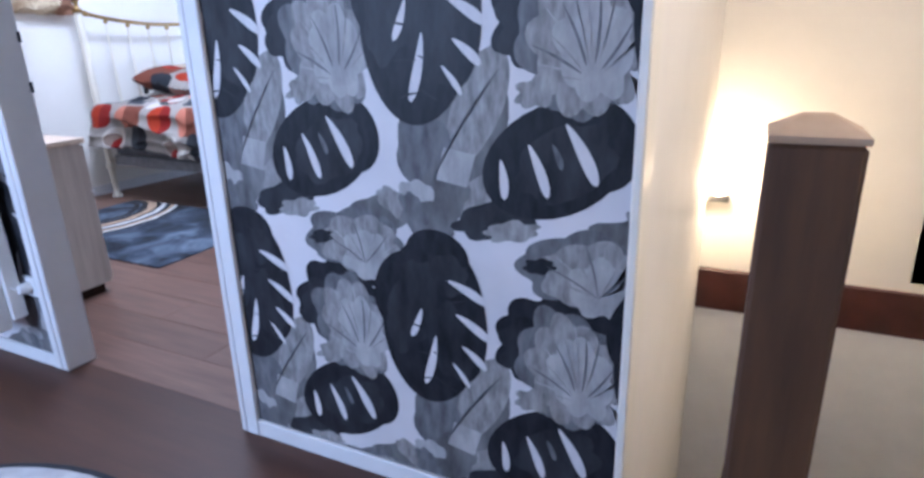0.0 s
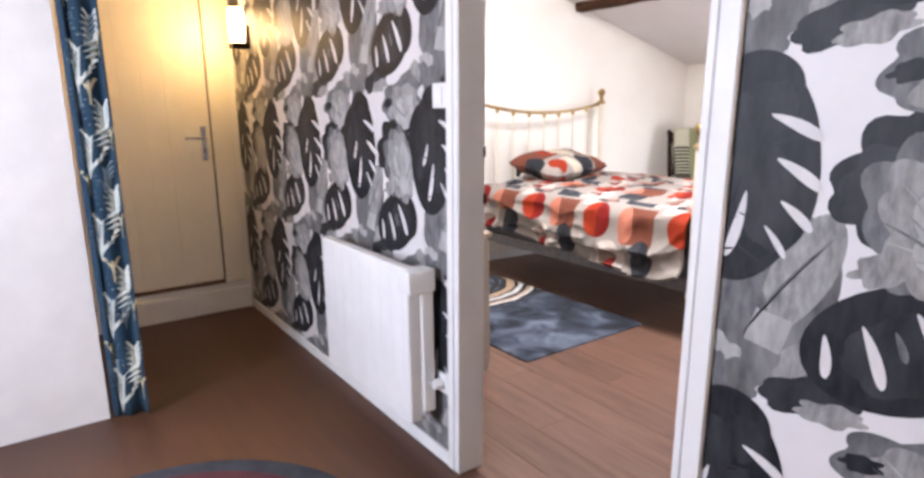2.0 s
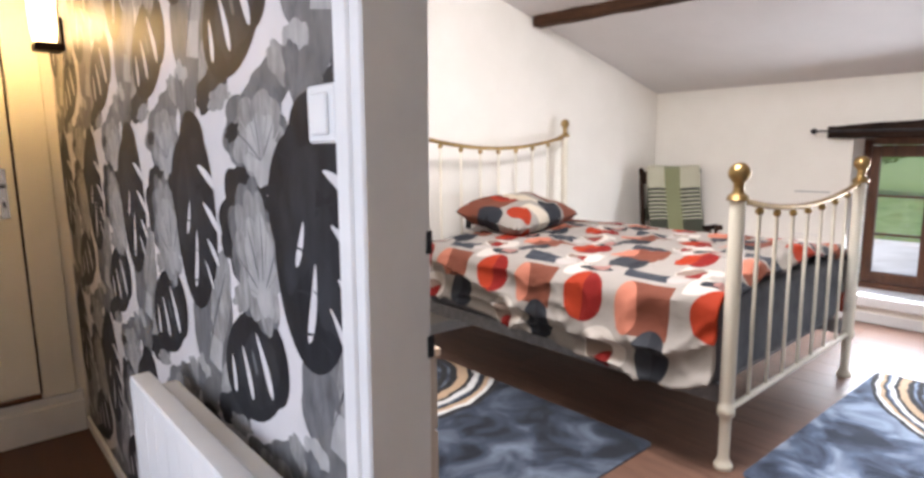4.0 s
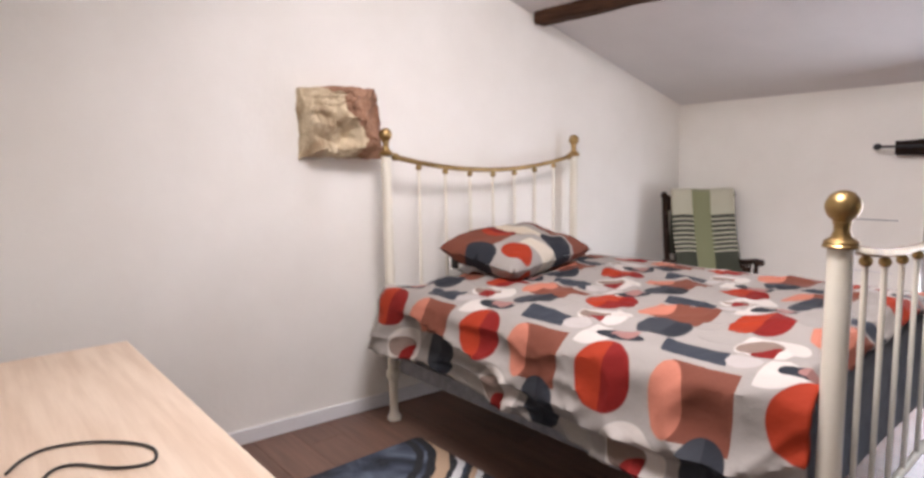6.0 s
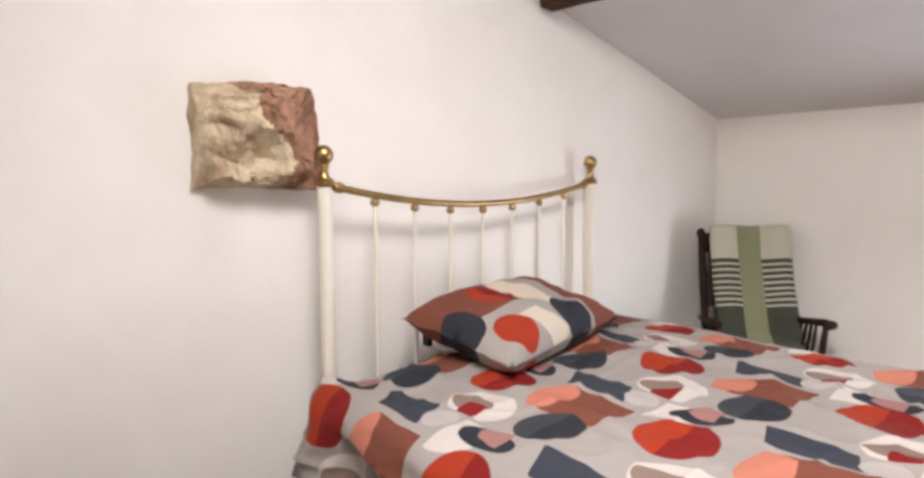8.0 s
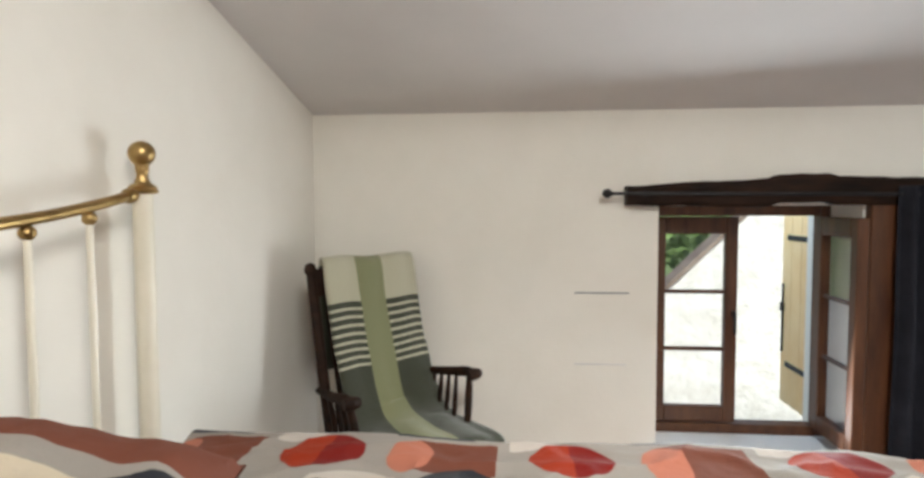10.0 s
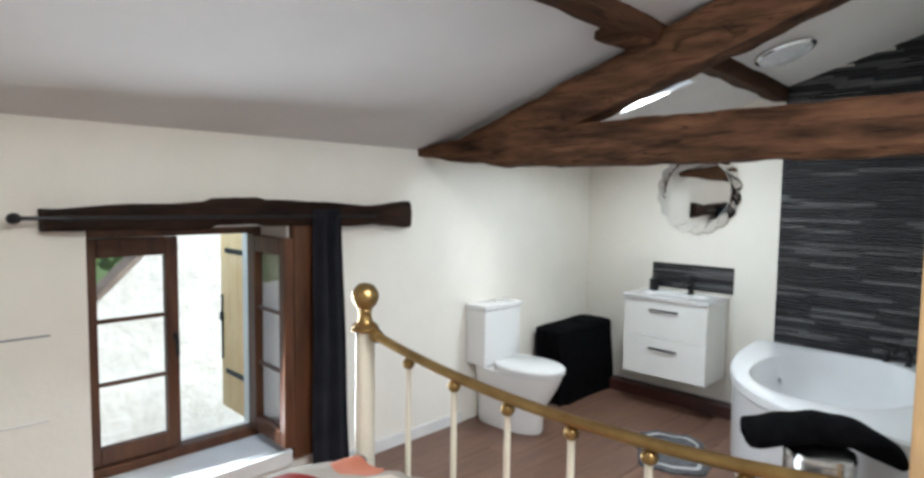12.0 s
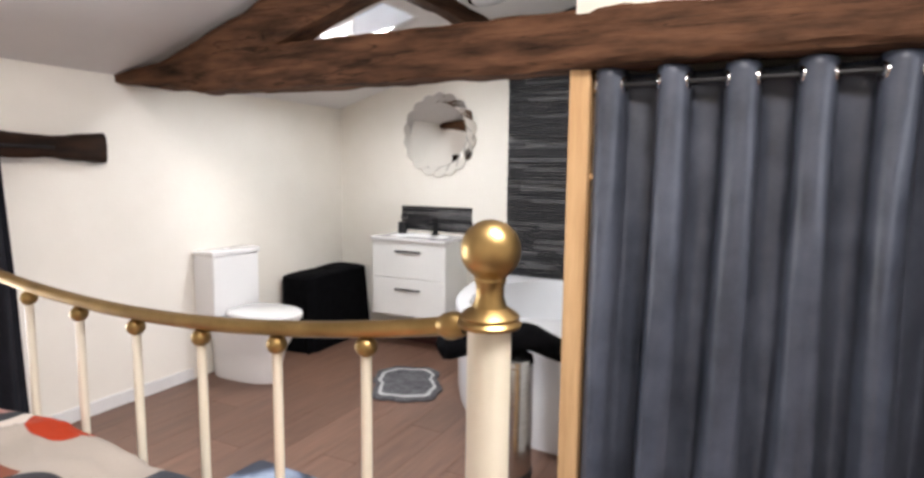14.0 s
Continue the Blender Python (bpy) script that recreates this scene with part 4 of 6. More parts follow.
def bed_end(name, x, ztop, zlow, rail_low, n=7, r=0.030):
    """One end of the bedstead: two posts with brass finials, a sagging brass rail and slim spindles."""
    for sgn in (-1, 1):
        y = sgn * HALF
        zc = ztop - 0.105
        p = part("post", lathe([(0.036, 0.0), (0.038, 0.015), (0.028, 0.03), (0.022, 0.05), (0.024, 0.22), (0.034, 0.232), (0.036, 0.250), (0.034, 0.268), (r - 0.002, 0.28), (r, 0.30), (r, zc)], 22, centre=(x, y, 0)), M_IVORY, bed)
        br = 0.041 if x > -1 else 0.034
        prof = [(r + 0.001, zc - 0.002), (r + 0.012, zc + 0.001), (r + 0.014, zc + 0.006), (r + 0.009, zc + 0.011), (r + 0.011, zc + 0.016), (r + 0.004, zc + 0.022), (r - 0.006, zc + 0.028), (r - 0.011, zc + 0.042), (r - 0.011, zc + 0.056), (r - 0.008, zc + 0.064), (r - 0.009, zc + 0.067)]
        prof += [(br * math.cos(a), ztop + br * math.sin(a)) for a in [radians(d) for d in range(-56, 90, 12)]] + [(0.002, ztop + br)]
        part("finial", lathe(prof, 26, centre=(x, y, 0)), M_BRASS, p, "round brass ball finial")
    rail = [(x, HALF * k / 20, zlow + (ztop - 0.10 - zlow) * abs(k / 20) ** 2.0) for k in range(-20, 21)]
    part("top_rail", tube(rail[1:-1], [0.011] + [0.0135] * 37 + [0.011], 12), M_BRASS, bed, "sagging brass top rail")
    for sgn in (-1, 1):
        part("rail_collar", tube([(x, sgn * HALF * k, zlow + (ztop - 0.10 - zlow) * k * k) for k in (0.900, 0.912, 0.925, 0.938, 0.950)], [0.0145, 0.019, 0.0205, 0.019, 0.0145], 14), M_BRASS, bed, "brass collar on the rail")
    if rail_low:
        part("bottom_rail", tube([(x, -HALF + 0.02, rail_low), (x, HALF - 0.02, rail_low)], 0.014, 12), M_IVORY, bed)
    for k in range(n):
        y = -HALF + 0.204 + k * (2 * HALF - 0.408) / (n - 1)
        zt = zlow + (ztop - 0.10 - zlow) * (y / HALF) ** 2 - 0.011
        s = part("spindle", tube([(x, y, rail_low or 0.35), (x, y, zt - 0.028)], 0.0085, 10), M_IVORY, bed)
        part("spindle_ball", lathe([(0.004, zt - 0.036)] + [(0.0175 * math.cos(a), zt - 0.016 + 0.0165 * math.sin(a)) for a in [radians(d) for d in range(-66, 80, 18)]] + [(0.004, zt + 0.003)], 14, centre=(x, y, 0)), M_BRASS, s, "small brass ball")


bed_end("footboard", 0.0, 1.216, 1.040, 0.25)
bed_end("headboard", HX - BX, 1.505, 1.318, 0.30, 7, 0.026)
LEN = BX - HX
for sgn in (-1, 1):
    part("side_rail", boxes(((-LEN + 0.02, sgn * (HALF - 0.045) - 0.012, 0.255), (-0.02, sgn * (HALF - 0.045) + 0.012, 0.335)), bevel=0.004), M_BEDRAIL, bed)
for k in range(12):
    part("slat", boxes(((-LEN + 0.10 + k * 0.165, -HALF + 0.06, 0.305), (-LEN + 0.17 + k * 0.165, HALF - 0.06, 0.322)), bevel=0.003), M_BEDRAIL, bed)
single("mattress", boxes(((-LEN + 0.05, -HALF + 0.02, 0.336), (-0.05, HALF - 0.02, 0.70)), bevel=0.045, seg=4), M_MATT, "grey fabric mattress and base on the bedstead", "mattress", BX, (BY0 + BY1) / 2, 0)

# duvet over mattress, hanging at both long sides
DX0, DX1 = HX + 0.10, BX - 0.030
NEAR, FAR, R, HANG = 2.945, 4.66, 0.105, 0.26
TOP = FAR - NEAR - 2 * R
ARC = math.pi / 2 * R
S_ALL = 2 * HANG + 2 * ARC + TOP


def ease(a, b, x):
    k = min(1.0, max(0.0, (x - a) / (b - a)))
    return k * k * (3 - 2 * k)


def duvet_profile(s):
    """Across the bed by unrolled length: up the near side, over the top, down the far side."""
    zt = 0.752
    if s < HANG:
        return NEAR - 0.035 * (1 - s / HANG) ** 1.5, zt - R - HANG + s
    s -= HANG
    if s < ARC:
        a = s / R
        return NEAR + R - R * math.cos(a), zt - R + R * math.sin(a)
    s -= ARC
    if s < TOP:
        return NEAR + R + s, zt + 0.018 * math.sin(math.pi * s / TOP)
    s -= TOP
    if s < ARC:
        a = s / R
        return FAR - R + R * math.sin(a), zt - R + R * math.cos(a)
    s -= ARC
    return FAR + 0.01 * s, zt - R - s


def crease(x, y, seed):
    """Sharp ridges of rumpled cloth, 0 to 1."""
    return (1 - min(1.0, abs(noise.noise(Vector((x, y, seed)))) * 2.6)) ** 2.2


def duvet_point(u, v):
    x, s = DX0 + (DX1 - DX0) * u, S_ALL * v
    y, z = duvet_profile(s)
    near = s < S_ALL / 2
    edge = HANG + ARC
    d = s if near else S_ALL - s           # unrolled length from the hem
    top = ease(edge - 0.06, edge + 0.05, d)
    low = 1 - ease(0.0, edge, d)
    q = Vector((x, s, 0))
    soft = noise.noise(q * 2.4) * 0.024 + noise.noise(q * 6.0 + Vector((5, 1, 0))) * 0.010
    # the top: puffed squares and rumples, full right up to the foot
    z += top * (soft + 0.017 * crease(x * 2.6 + s * 2.2, s * 3.4 - x * 2.0, 3) + 0.009 * crease(x * 6 - s * 4, s * 5 + x * 4, 8) - 0.006)
    z += top * (0.040 * ease(0.70, 0.95, u) * math.sin(math.pi * min(1.0, max(0.0, (s - edge) / TOP))) - 0.05 * ease(0.975, 1.0, u) - 0.03 * ease(0.05, 0.0, u))
    # the hanging sides: slanting swags that deepen towards the hem
    side = 1 - top
    swag = 0.026 * crease(x * 2.3 + d * 3.2, d * 5.5 - x * 1.9, 12) + 0.012 * crease(x * 5.2 - d * 3.0, d * 7.0 + x * 2.0, 15) + 0.014 * math.sin(x * 8.0 + d * 7.0)
    out = side * ((0.35 + 0.9 * low) * swag + 0.9 * soft)
    if near:
        line = 0.23 - 0.16 * ease(0.10, 0.62, u) + 0.05 * ease(0.6, 0.9, u)
        under = ease(line + 0.025, line - 0.015, d) * ease(0.08, 0.16, u) * (1 - ease(0.86, 0.95, u))
        out -= 0.036 * under
        out += 0.016 * ease(line + 0.10, line + 0.01, d) * (1 - under) * side
    y += -out if near else out
    z += low * (0.020 * noise.noise(Vector((x * 3.0, 9, 0))) + 0.055 * (1 - ease(0.15, 0.55, u)) - 0.050 * ease(0.5, 0.86, u) + 0.03 * ease(0.92, 1.0, u))
    x += 0.02 * low * math.sin(x * 8) * (1 - ease(0.9, 1.0, u))
    tuck = ease(0.90, 1.0, u) * side
    y += (0.075 if near else -0.10) * tuck
    if near:
        x -= 0.075 * side * ease(0.10, 0.0, u)
        y += 0.04 * side * ease(0.035, 0.0, u)
    return (x, y, z)


bm = grid_mesh(190, 190, duvet_point)
uvl = bm.loops.layers.uv.verify()
for f in bm.faces:
    for lp in f.loops:
        a = lp[uvl].uv
        lp[uvl].uv = ((a[0] * (DX1 - DX0) + DX0) + 3.80 + 0.15 + 6.1, a[1] * S_ALL + 0.007)
duv = single("duvet", bm, M_DUVET, "grey duvet printed with red, slate and brown ovals over the bed", "duvet")
solidify(duv, 0.02, -1.0)


def pillow_mesh(w, h, t, seed):
    bm = bmesh.new()
    n = 26
    uvl = bm.loops.layers.uv.verify()
    for sgn in (1, -1):
        vs = {}
        for i in range(n + 1):
            for j in range(n + 1):
                a, c = 2 * i / n - 1, 2 * j / n - 1
                k = max(0.0, (1 - a ** 4) * (1 - c ** 4)) ** 0.55
                pin = 1 - 0.05 * (1 - a * a) * abs(c) ** 3 - 0.0
                x, y = w / 2 * a * (1 - 0.06 * (1 - c * c) * abs(a) ** 3), h / 2 * c * pin
                z = sgn * t / 2 * k * (1 + 0.25 * noise.noise(Vector((a * 1.7, c * 1.7, seed)))) + 0.012 * noise.noise(Vector((a * 4, c * 4, seed + sgn)))
                vs[i, j] = bm.verts.new((x, y, z))
        for i in range(n):
            for j in range(n):
                f = bm.faces.new((vs[i, j], vs[i + 1, j], vs[i + 1, j + 1], vs[i, j + 1]))
                for lp, (p, q) in zip(f.loops, ((i, j), (i + 1, j), (i + 1, j + 1), (i, j + 1))):
                    lp[uvl].uv = (p / n * w * 0.998, q / n * h * 0.998)
    bmesh.ops.remove_doubles(bm, verts=bm.verts, dist=1e-4)
    return bm


pil = single("pillow", pillow_mesh(0.76, 0.52, 0.19, 2), M_PILLOW, "pillow in a red, brown and slate printed case", "pillow")
pil.matrix_basis = pose(-4.360, 3.740, 0.878, 10, -3, 98)
pil2 = single("pillow", pillow_mesh(0.62, 0.40, 0.10, 5), M_SHEET, "flat white pillow under the printed one", "pillow")
pil2.matrix_basis = pose(-4.40, 3.80, 0.79, 0, -5, 92)
ph = thing("reading_lamp", "small black clip-on lamp at the headboard", "lamp", -4.565, 3.46, 0.775)
part("clip", boxes(((-0.02, -0.012, 0.0), (0.02, 0.012, 0.10)), bevel=0.004), M_BLACKMETAL, ph)
part("head", lathe([(0.012, 0.0), (0.03, 0.03), (0.034, 0.07)], 14, centre=(0.03, 0.02, 0.03)), M_BLACKMETAL, ph)

# ---- stone in the bed wall ----
bm = bmesh.new()
box(bm, (-0.02, 0, 0), (0.30, 0.36, 0.31))
bmesh.ops.subdivide_edges(bm, edges=bm.edges[:], cuts=23, use_grid_fill=True)
rng = random.Random(21)
cuts = []
for k in range(11):
    nrm = Vector((1.0, rng.uniform(-0.75, 0.75), rng.uniform(-0.65, 0.65))).normalized()
    cuts.append((nrm, Vector((rng.uniform(0.20, 0.27), rng.uniform(0.06, 0.30), rng.uniform(0.05, 0.26)))))
for nrm, at in ((Vector((0.5, 0.4, 0.9)), Vector((0.20, 0.22, 0.292))), (Vector((0.6, -0.8, 0.2)), Vector((0.19, 0.015, 0.2))), (Vector((0.55, 0.2, -0.9)), Vector((0.20, 0.2, 0.02)))):
    cuts.append((nrm.normalized(), at))
for v in bm.verts:
    p = v.co.copy()
    for nrm, at in cuts:
        over = (v.co - at).dot(nrm)
        if over > 0 and v.co.x > 0.02:
            v.co -= nrm * over * 0.9
    v.co += 0.010 * noise.noise_vector(p * 9.0) + 0.007 * noise.noise_vector(p * 31.0) + 0.004 * noise.noise_vector(p * 75.0)
    if p.x > 0.1:
        near = noise.voronoi(Vector((p.y * 6.5 + 3, p.z * 6.5, 0.4)))[0]
        fine = noise.voronoi(Vector((p.y * 15 + 1, p.z * 12, 2.2)))[0]
        v.co.x += 0.085 * (near[0] - 0.25) + 0.035 * (fine[1] - fine[0]) - 0.030
M_STONERUST = mat_noise("iron_stained_limestone", (0.23, 0.115, 0.065), (0.44, 0.25, 0.155), 11, 0.9, 1.0, 55, spread=(0.35, 0.62), dist=0.012)
for f in bm.faces:
    c = f.calc_center_median()
    f.material_index = 1 if c.y + 0.5 * (c.z - 0.15) + 0.07 * noise.noise(c * 11.0) > 0.185 else 0
single("wall_stone", bm, [M_STONE, M_STONERUST], "rough pale and rust-stained stone block sticking out of the white wall", "stone", bed_wall_x(2.8), 2.70, 1.392).scale = (1.35, 1.12, 1.12)

# ---- chest of drawers ----
drs = thing("chest_of_drawers", "low pale oak-look chest of drawers against the partition", "chest of drawers", -3.565, 1.53, 0)
part("top", boxes(((-0.755, -0.262, 0.732), (0.755, 0.250, 0.757)), bevel=0.003), M_DRESSTOP, drs, "pale wood-grain top")
part("body", boxes(((-0.750, -0.255, 0.05), (0.750, 0.228, 0.731)), bevel=0.002), M_DRESSIDE, drs)
part("plinth", boxes(((-0.73, -0.25, 0.0), (0.73, 0.20, 0.049))), M_DARKWOOD, drs)
for i in range(2):
    for j in range(3):
        f = part("drawer_front", boxes(((-0.742 + 0.745 * i, 0.229, 0.06 + 0.223 * j), (-0.006 + 0.745 * i, 0.247, 0.275 + 0.223 * j)), bevel=0.003), M_DRESSIDE, drs)
        part("drawer_knob", lathe([(0.006, 0), (0.006, 0.012), (0.014, 0.018), (0.012, 0.026)], 14), M_STEEL, f).matrix_basis = pose(-0.375 + 0.745 * i, 0.246, 0.17 + 0.223 * j, -90, 0, 0)
cbl = [(0.135, -0.135, 0.7615), (0.085, -0.105, 0.7615), (0.060, -0.060, 0.7615), (0.085, 0.008, 0.7615), (0.150, 0.075, 0.7615), (0.215, 0.105, 0.7615), (0.275, 0.088, 0.7615), (0.255, 0.032, 0.7615), (0.185, -0.027, 0.7615), (0.180, -0.065, 0.7615), (0.240, -0.100, 0.7615)]


def smooth_path(pts, k=8):
    out = []
    pts = [Vector(p) for p in pts]
    for i in range(len(pts) - 1):
        a, b, c, d = pts[max(i - 1, 0)], pts[i], pts[i + 1], pts[min(i + 2, len(pts) - 1)]
        for s in range(k):
            t = s / k
            out.append(0.5 * ((2 * b) + (c - a) * t + (2 * a - 5 * b + 4 * c - d) * t * t + (3 * b - a - 3 * c + d) * t ** 3))
    out.append(pts[-1])
    return out


lead = thing("charging_cable", "thin black charging cable with a plug lying on the chest", "cable", -3.565, 1.53, 0)
part("wire", tube(smooth_path(cbl), 0.0032, 8), M_BLACKMETAL, lead)
part("plug", boxes(((0.225, -0.115, 0.7575), (0.275, -0.097, 0.767)), bevel=0.003), M_BLACKMETAL, lead)

# ---- rugs in the bedroom ----
def rug_material(name, cx, cy, r0, pale=1.0, wide=0.32):
    mat = bpy.data.materials.new(name)
    t, n, l, b = nodes_of(mat)
    co = n.new("ShaderNodeTexCoord")
    a = n.new("ShaderNodeTexNoise")
    a.inputs["Scale"].default_value, a.inputs["Detail"].default_value, a.inputs["Distortion"].default_value = 4.5, 8, 0.8
    l.new(co.outputs["Object"], a.inputs[0])
    rp = n.new("ShaderNodeValToRGB")
    e = rp.color_ramp.elements
    # pale scales the pile colours; above 1 it paints window light in
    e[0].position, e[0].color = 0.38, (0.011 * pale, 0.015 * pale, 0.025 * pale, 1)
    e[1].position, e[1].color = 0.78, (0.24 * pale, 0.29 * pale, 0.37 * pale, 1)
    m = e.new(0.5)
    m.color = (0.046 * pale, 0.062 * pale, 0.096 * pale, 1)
    l.new(a.outputs[0], rp.inputs[0])
    # bundles of arcs round one point
    vs = n.new("ShaderNodeVectorMath")
    vs.operation = "DISTANCE"
    vs.inputs[1].default_value = (cx, cy, 0)
    mp = n.new("ShaderNodeMapping")
    mp.inputs["Scale"].default_value = (1, 1, 0)
    l.new(co.outputs["Object"], mp.inputs[0])
    l.new(mp.outputs[0], vs.inputs[0])
    arc = n.new("ShaderNodeValToRGB")
    arc.color_ramp.interpolation = "CONSTANT"
    ae = arc.color_ramp.elements
    ae[0].position, ae[0].color = 0.0, (0, 0, 0, 0)
    ae[1].position, ae[1].color = 0.04, (0.012, 0.012, 0.014, 1)
    for pos, c in ((0.13, (0, 0, 0, 0)), (0.17, (0.012, 0.012, 0.014, 1)), (0.26, (0.55, 0.38, 0.24, 1)), (0.38, (0.012, 0.012, 0.014, 1)), (0.44, (0.75, 0.74, 0.72, 1)), (0.52, (0, 0, 0, 0)), (0.56, (0.02, 0.02, 0.022, 1)), (0.60, (0.55, 0.38, 0.24, 1)), (0.66, (0.75, 0.74, 0.72, 1)), (0.72, (0.02, 0.02, 0.022, 1)), (0.80, (0, 0, 0, 0))):
        x = ae.new(pos)
        x.color = c
    sub = n.new("ShaderNodeMapRange")
    sub.inputs[1].default_value, sub.inputs[2].default_value = r0, r0 + wide
    nz = n.new("ShaderNodeTexNoise")
    nz.inputs["Scale"].default_value = 9
    l.new(co.outputs["Object"], nz.inputs[0])
    add = n.new("ShaderNodeMath")
    add.operation = "MULTIPLY_ADD"
    add.inputs[1].default_value = 0.05
    l.new(nz.outputs[0], add.inputs[0])
    l.new(vs.outputs["Value"], add.inputs[2])
    l.new(add.outputs[0], sub.inputs[0])
    l.new(sub.outputs[0], arc.inputs[0])
    mx = n.new("ShaderNodeMix")
    mx.data_type = "RGBA"
    l.new(arc.outputs["Alpha"], mx.inputs[0])
    l.new(rp.outputs[0], mx.inputs[6])
    l.new(arc.outputs["Color"], mx.inputs[7])
    l.new(mx.outputs[2], b.inputs["Base Color"])
    b.inputs["Roughness"].default_value, b.inputs["Sheen Weight"].default_value = 0.95, 0.04
    f = n.new("ShaderNodeTexNoise")
    f.inputs["Scale"].default_value = 220
    l.new(co.outputs["Object"], f.inputs[0])
    bp = n.new("ShaderNodeBump")
    bp.inputs["Strength"].default_value, bp.inputs["Distance"].default_value = 0.9, 0.004
    l.new(f.outputs[0], bp.inputs["Height"])
    l.new(bp.outputs[0], b.inputs["Normal"])
    return mat


def rug_mesh(w, h):
    bm = bmesh.new()
    rr, pts = 0.03, []
    for cx, cy, a0 in ((w / 2 - rr, h / 2 - rr, 0), (-w / 2 + rr, h / 2 - rr, 90), (-w / 2 + rr, -h / 2 + rr, 180), (w / 2 - rr, -h / 2 + rr, 270)):
        pts += [(cx + rr * math.cos(radians(a0 + 18 * k)), cy + rr * math.sin(radians(a0 + 18 * k))) for k in range(6)]
    lo, mid, hi = ([bm.verts.new((x * s, y * s, z)) for x, y in pts] for s, z in ((1, 0.0), (1, 0.008), (0.994, 0.011)))
    k = len(pts)
    for a, b in ((lo, mid), (mid, hi)):
        for i in range(k):
            bm.faces.new((a[i], a[(i + 1) % k], b[(i + 1) % k], b[i]))
    bm.faces.new(hi)
    bm.faces.new(lo[::-1])
    return bm


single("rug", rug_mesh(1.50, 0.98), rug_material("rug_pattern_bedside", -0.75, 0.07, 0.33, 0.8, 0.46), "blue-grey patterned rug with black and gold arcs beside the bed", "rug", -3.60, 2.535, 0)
# the window's light on this rug is put into its colours, 2.3 times up
single("rug", rug_mesh(1.05, 1.68), rug_material("rug_pattern_foot_lit", 0.53, 0.87, 0.84, 2.3, 0.30), "blue-grey patterned rug with gold arcs beyond the bed, colours brightened for window light", "rug", -1.93, 3.88, 0, -1.5)

# ---- chair with a throw ----
ch = thing("armchair", "dark wooden spindle-back armchair in the corner by the window wall", "armchair", -4.21, 5.525, 0, 45)
ch.scale = (1.0, 1.0, 1.05)


def bar(p, q, r0, r1=None):
    pts = [Vector(p).lerp(Vector(q), k / 6) for k in range(7)]
    r1 = r1 or r0
    return tube(pts, [r0 + (r1 - r0) * k / 6 + 0.004 * math.sin(k / 6 * math.pi) for k in range(7)], 10)


part("seat", boxes(((-0.25, -0.44, 0.385), (0.25, 0.02, 0.42)), bevel=0.014, seg=3), M_DARKWOOD, ch)
for sx in (-1, 1):
    p = part("back_post", bar((sx * 0.235, 0.0, 0.40), (sx * 0.245, 0.135, 1.03), 0.019), M_DARKWOOD, ch)
    part("knob", lathe([(0.010, 0.0), (0.022, 0.012), (0.026, 0.03), (0.018, 0.05), (0.004, 0.056)], 14, centre=(sx * 0.246, 0.138, 1.02)), M_DARKWOOD, p)
    for yy in (-0.39, -0.02):
        part("leg", bar((sx * 0.20, yy * 0.95, 0.39), (sx * 0.25, yy * 1.08 + 0.02, 0.0), 0.021, 0.015), M_DARKWOOD, ch)
    part("stretcher", bar((sx * 0.225, -0.38, 0.18), (sx * 0.225, -0.02, 0.18), 0.010), M_DARKWOOD, ch)
    arm = part("armrest", tube([(sx * 0.262, 0.05, 0.585), (sx * 0.272, -0.04, 0.592), (sx * 0.285, -0.14, 0.606), (sx * 0.292, -0.23, 0.622), (sx * 0.294, -0.275, 0.628)], [0.012, 0.017, 0.019, 0.021, 0.016], 12), M_DARKWOOD, ch)
    part("arm_scroll", tube([(sx * 0.294 - 0.030, -0.275, 0.618), (sx * 0.294, -0.280, 0.620), (sx * 0.294 + 0.030, -0.275, 0.618)], [0.020, 0.026, 0.020], 12), M_DARKWOOD, arm)
    part("arm_post", bar((sx * 0.255, -0.28, 0.41), (sx * 0.290, -0.255, 0.615), 0.013), M_DARKWOOD, ch)
    for k in range(4):
        part("arm_spindle", bar((sx * 0.25, -0.03 - 0.055 * k, 0.415), (sx * 0.278, -0.03 - 0.050 * k, 0.60), 0.007), M_DARKWOOD, ch)
part("crest_rail", boxes(((-0.24, 0.118, 0.94), (0.24, 0.148, 1.05)), bevel=0.010, seg=2), M_DARKWOOD, ch)
for k in range(6):
    part("back_spindle", bar((-0.17 + 0.068 * k, 0.0, 0.42), (-0.18 + 0.072 * k, 0.13, 0.95), 0.008), M_DARKWOOD, ch)
part("front_stretcher", bar((-0.22, -0.40, 0.22), (0.22, -0.40, 0.22), 0.011), M_DARKWOOD, ch)

M_THROW = bpy.data.materials.new("striped_green_throw")


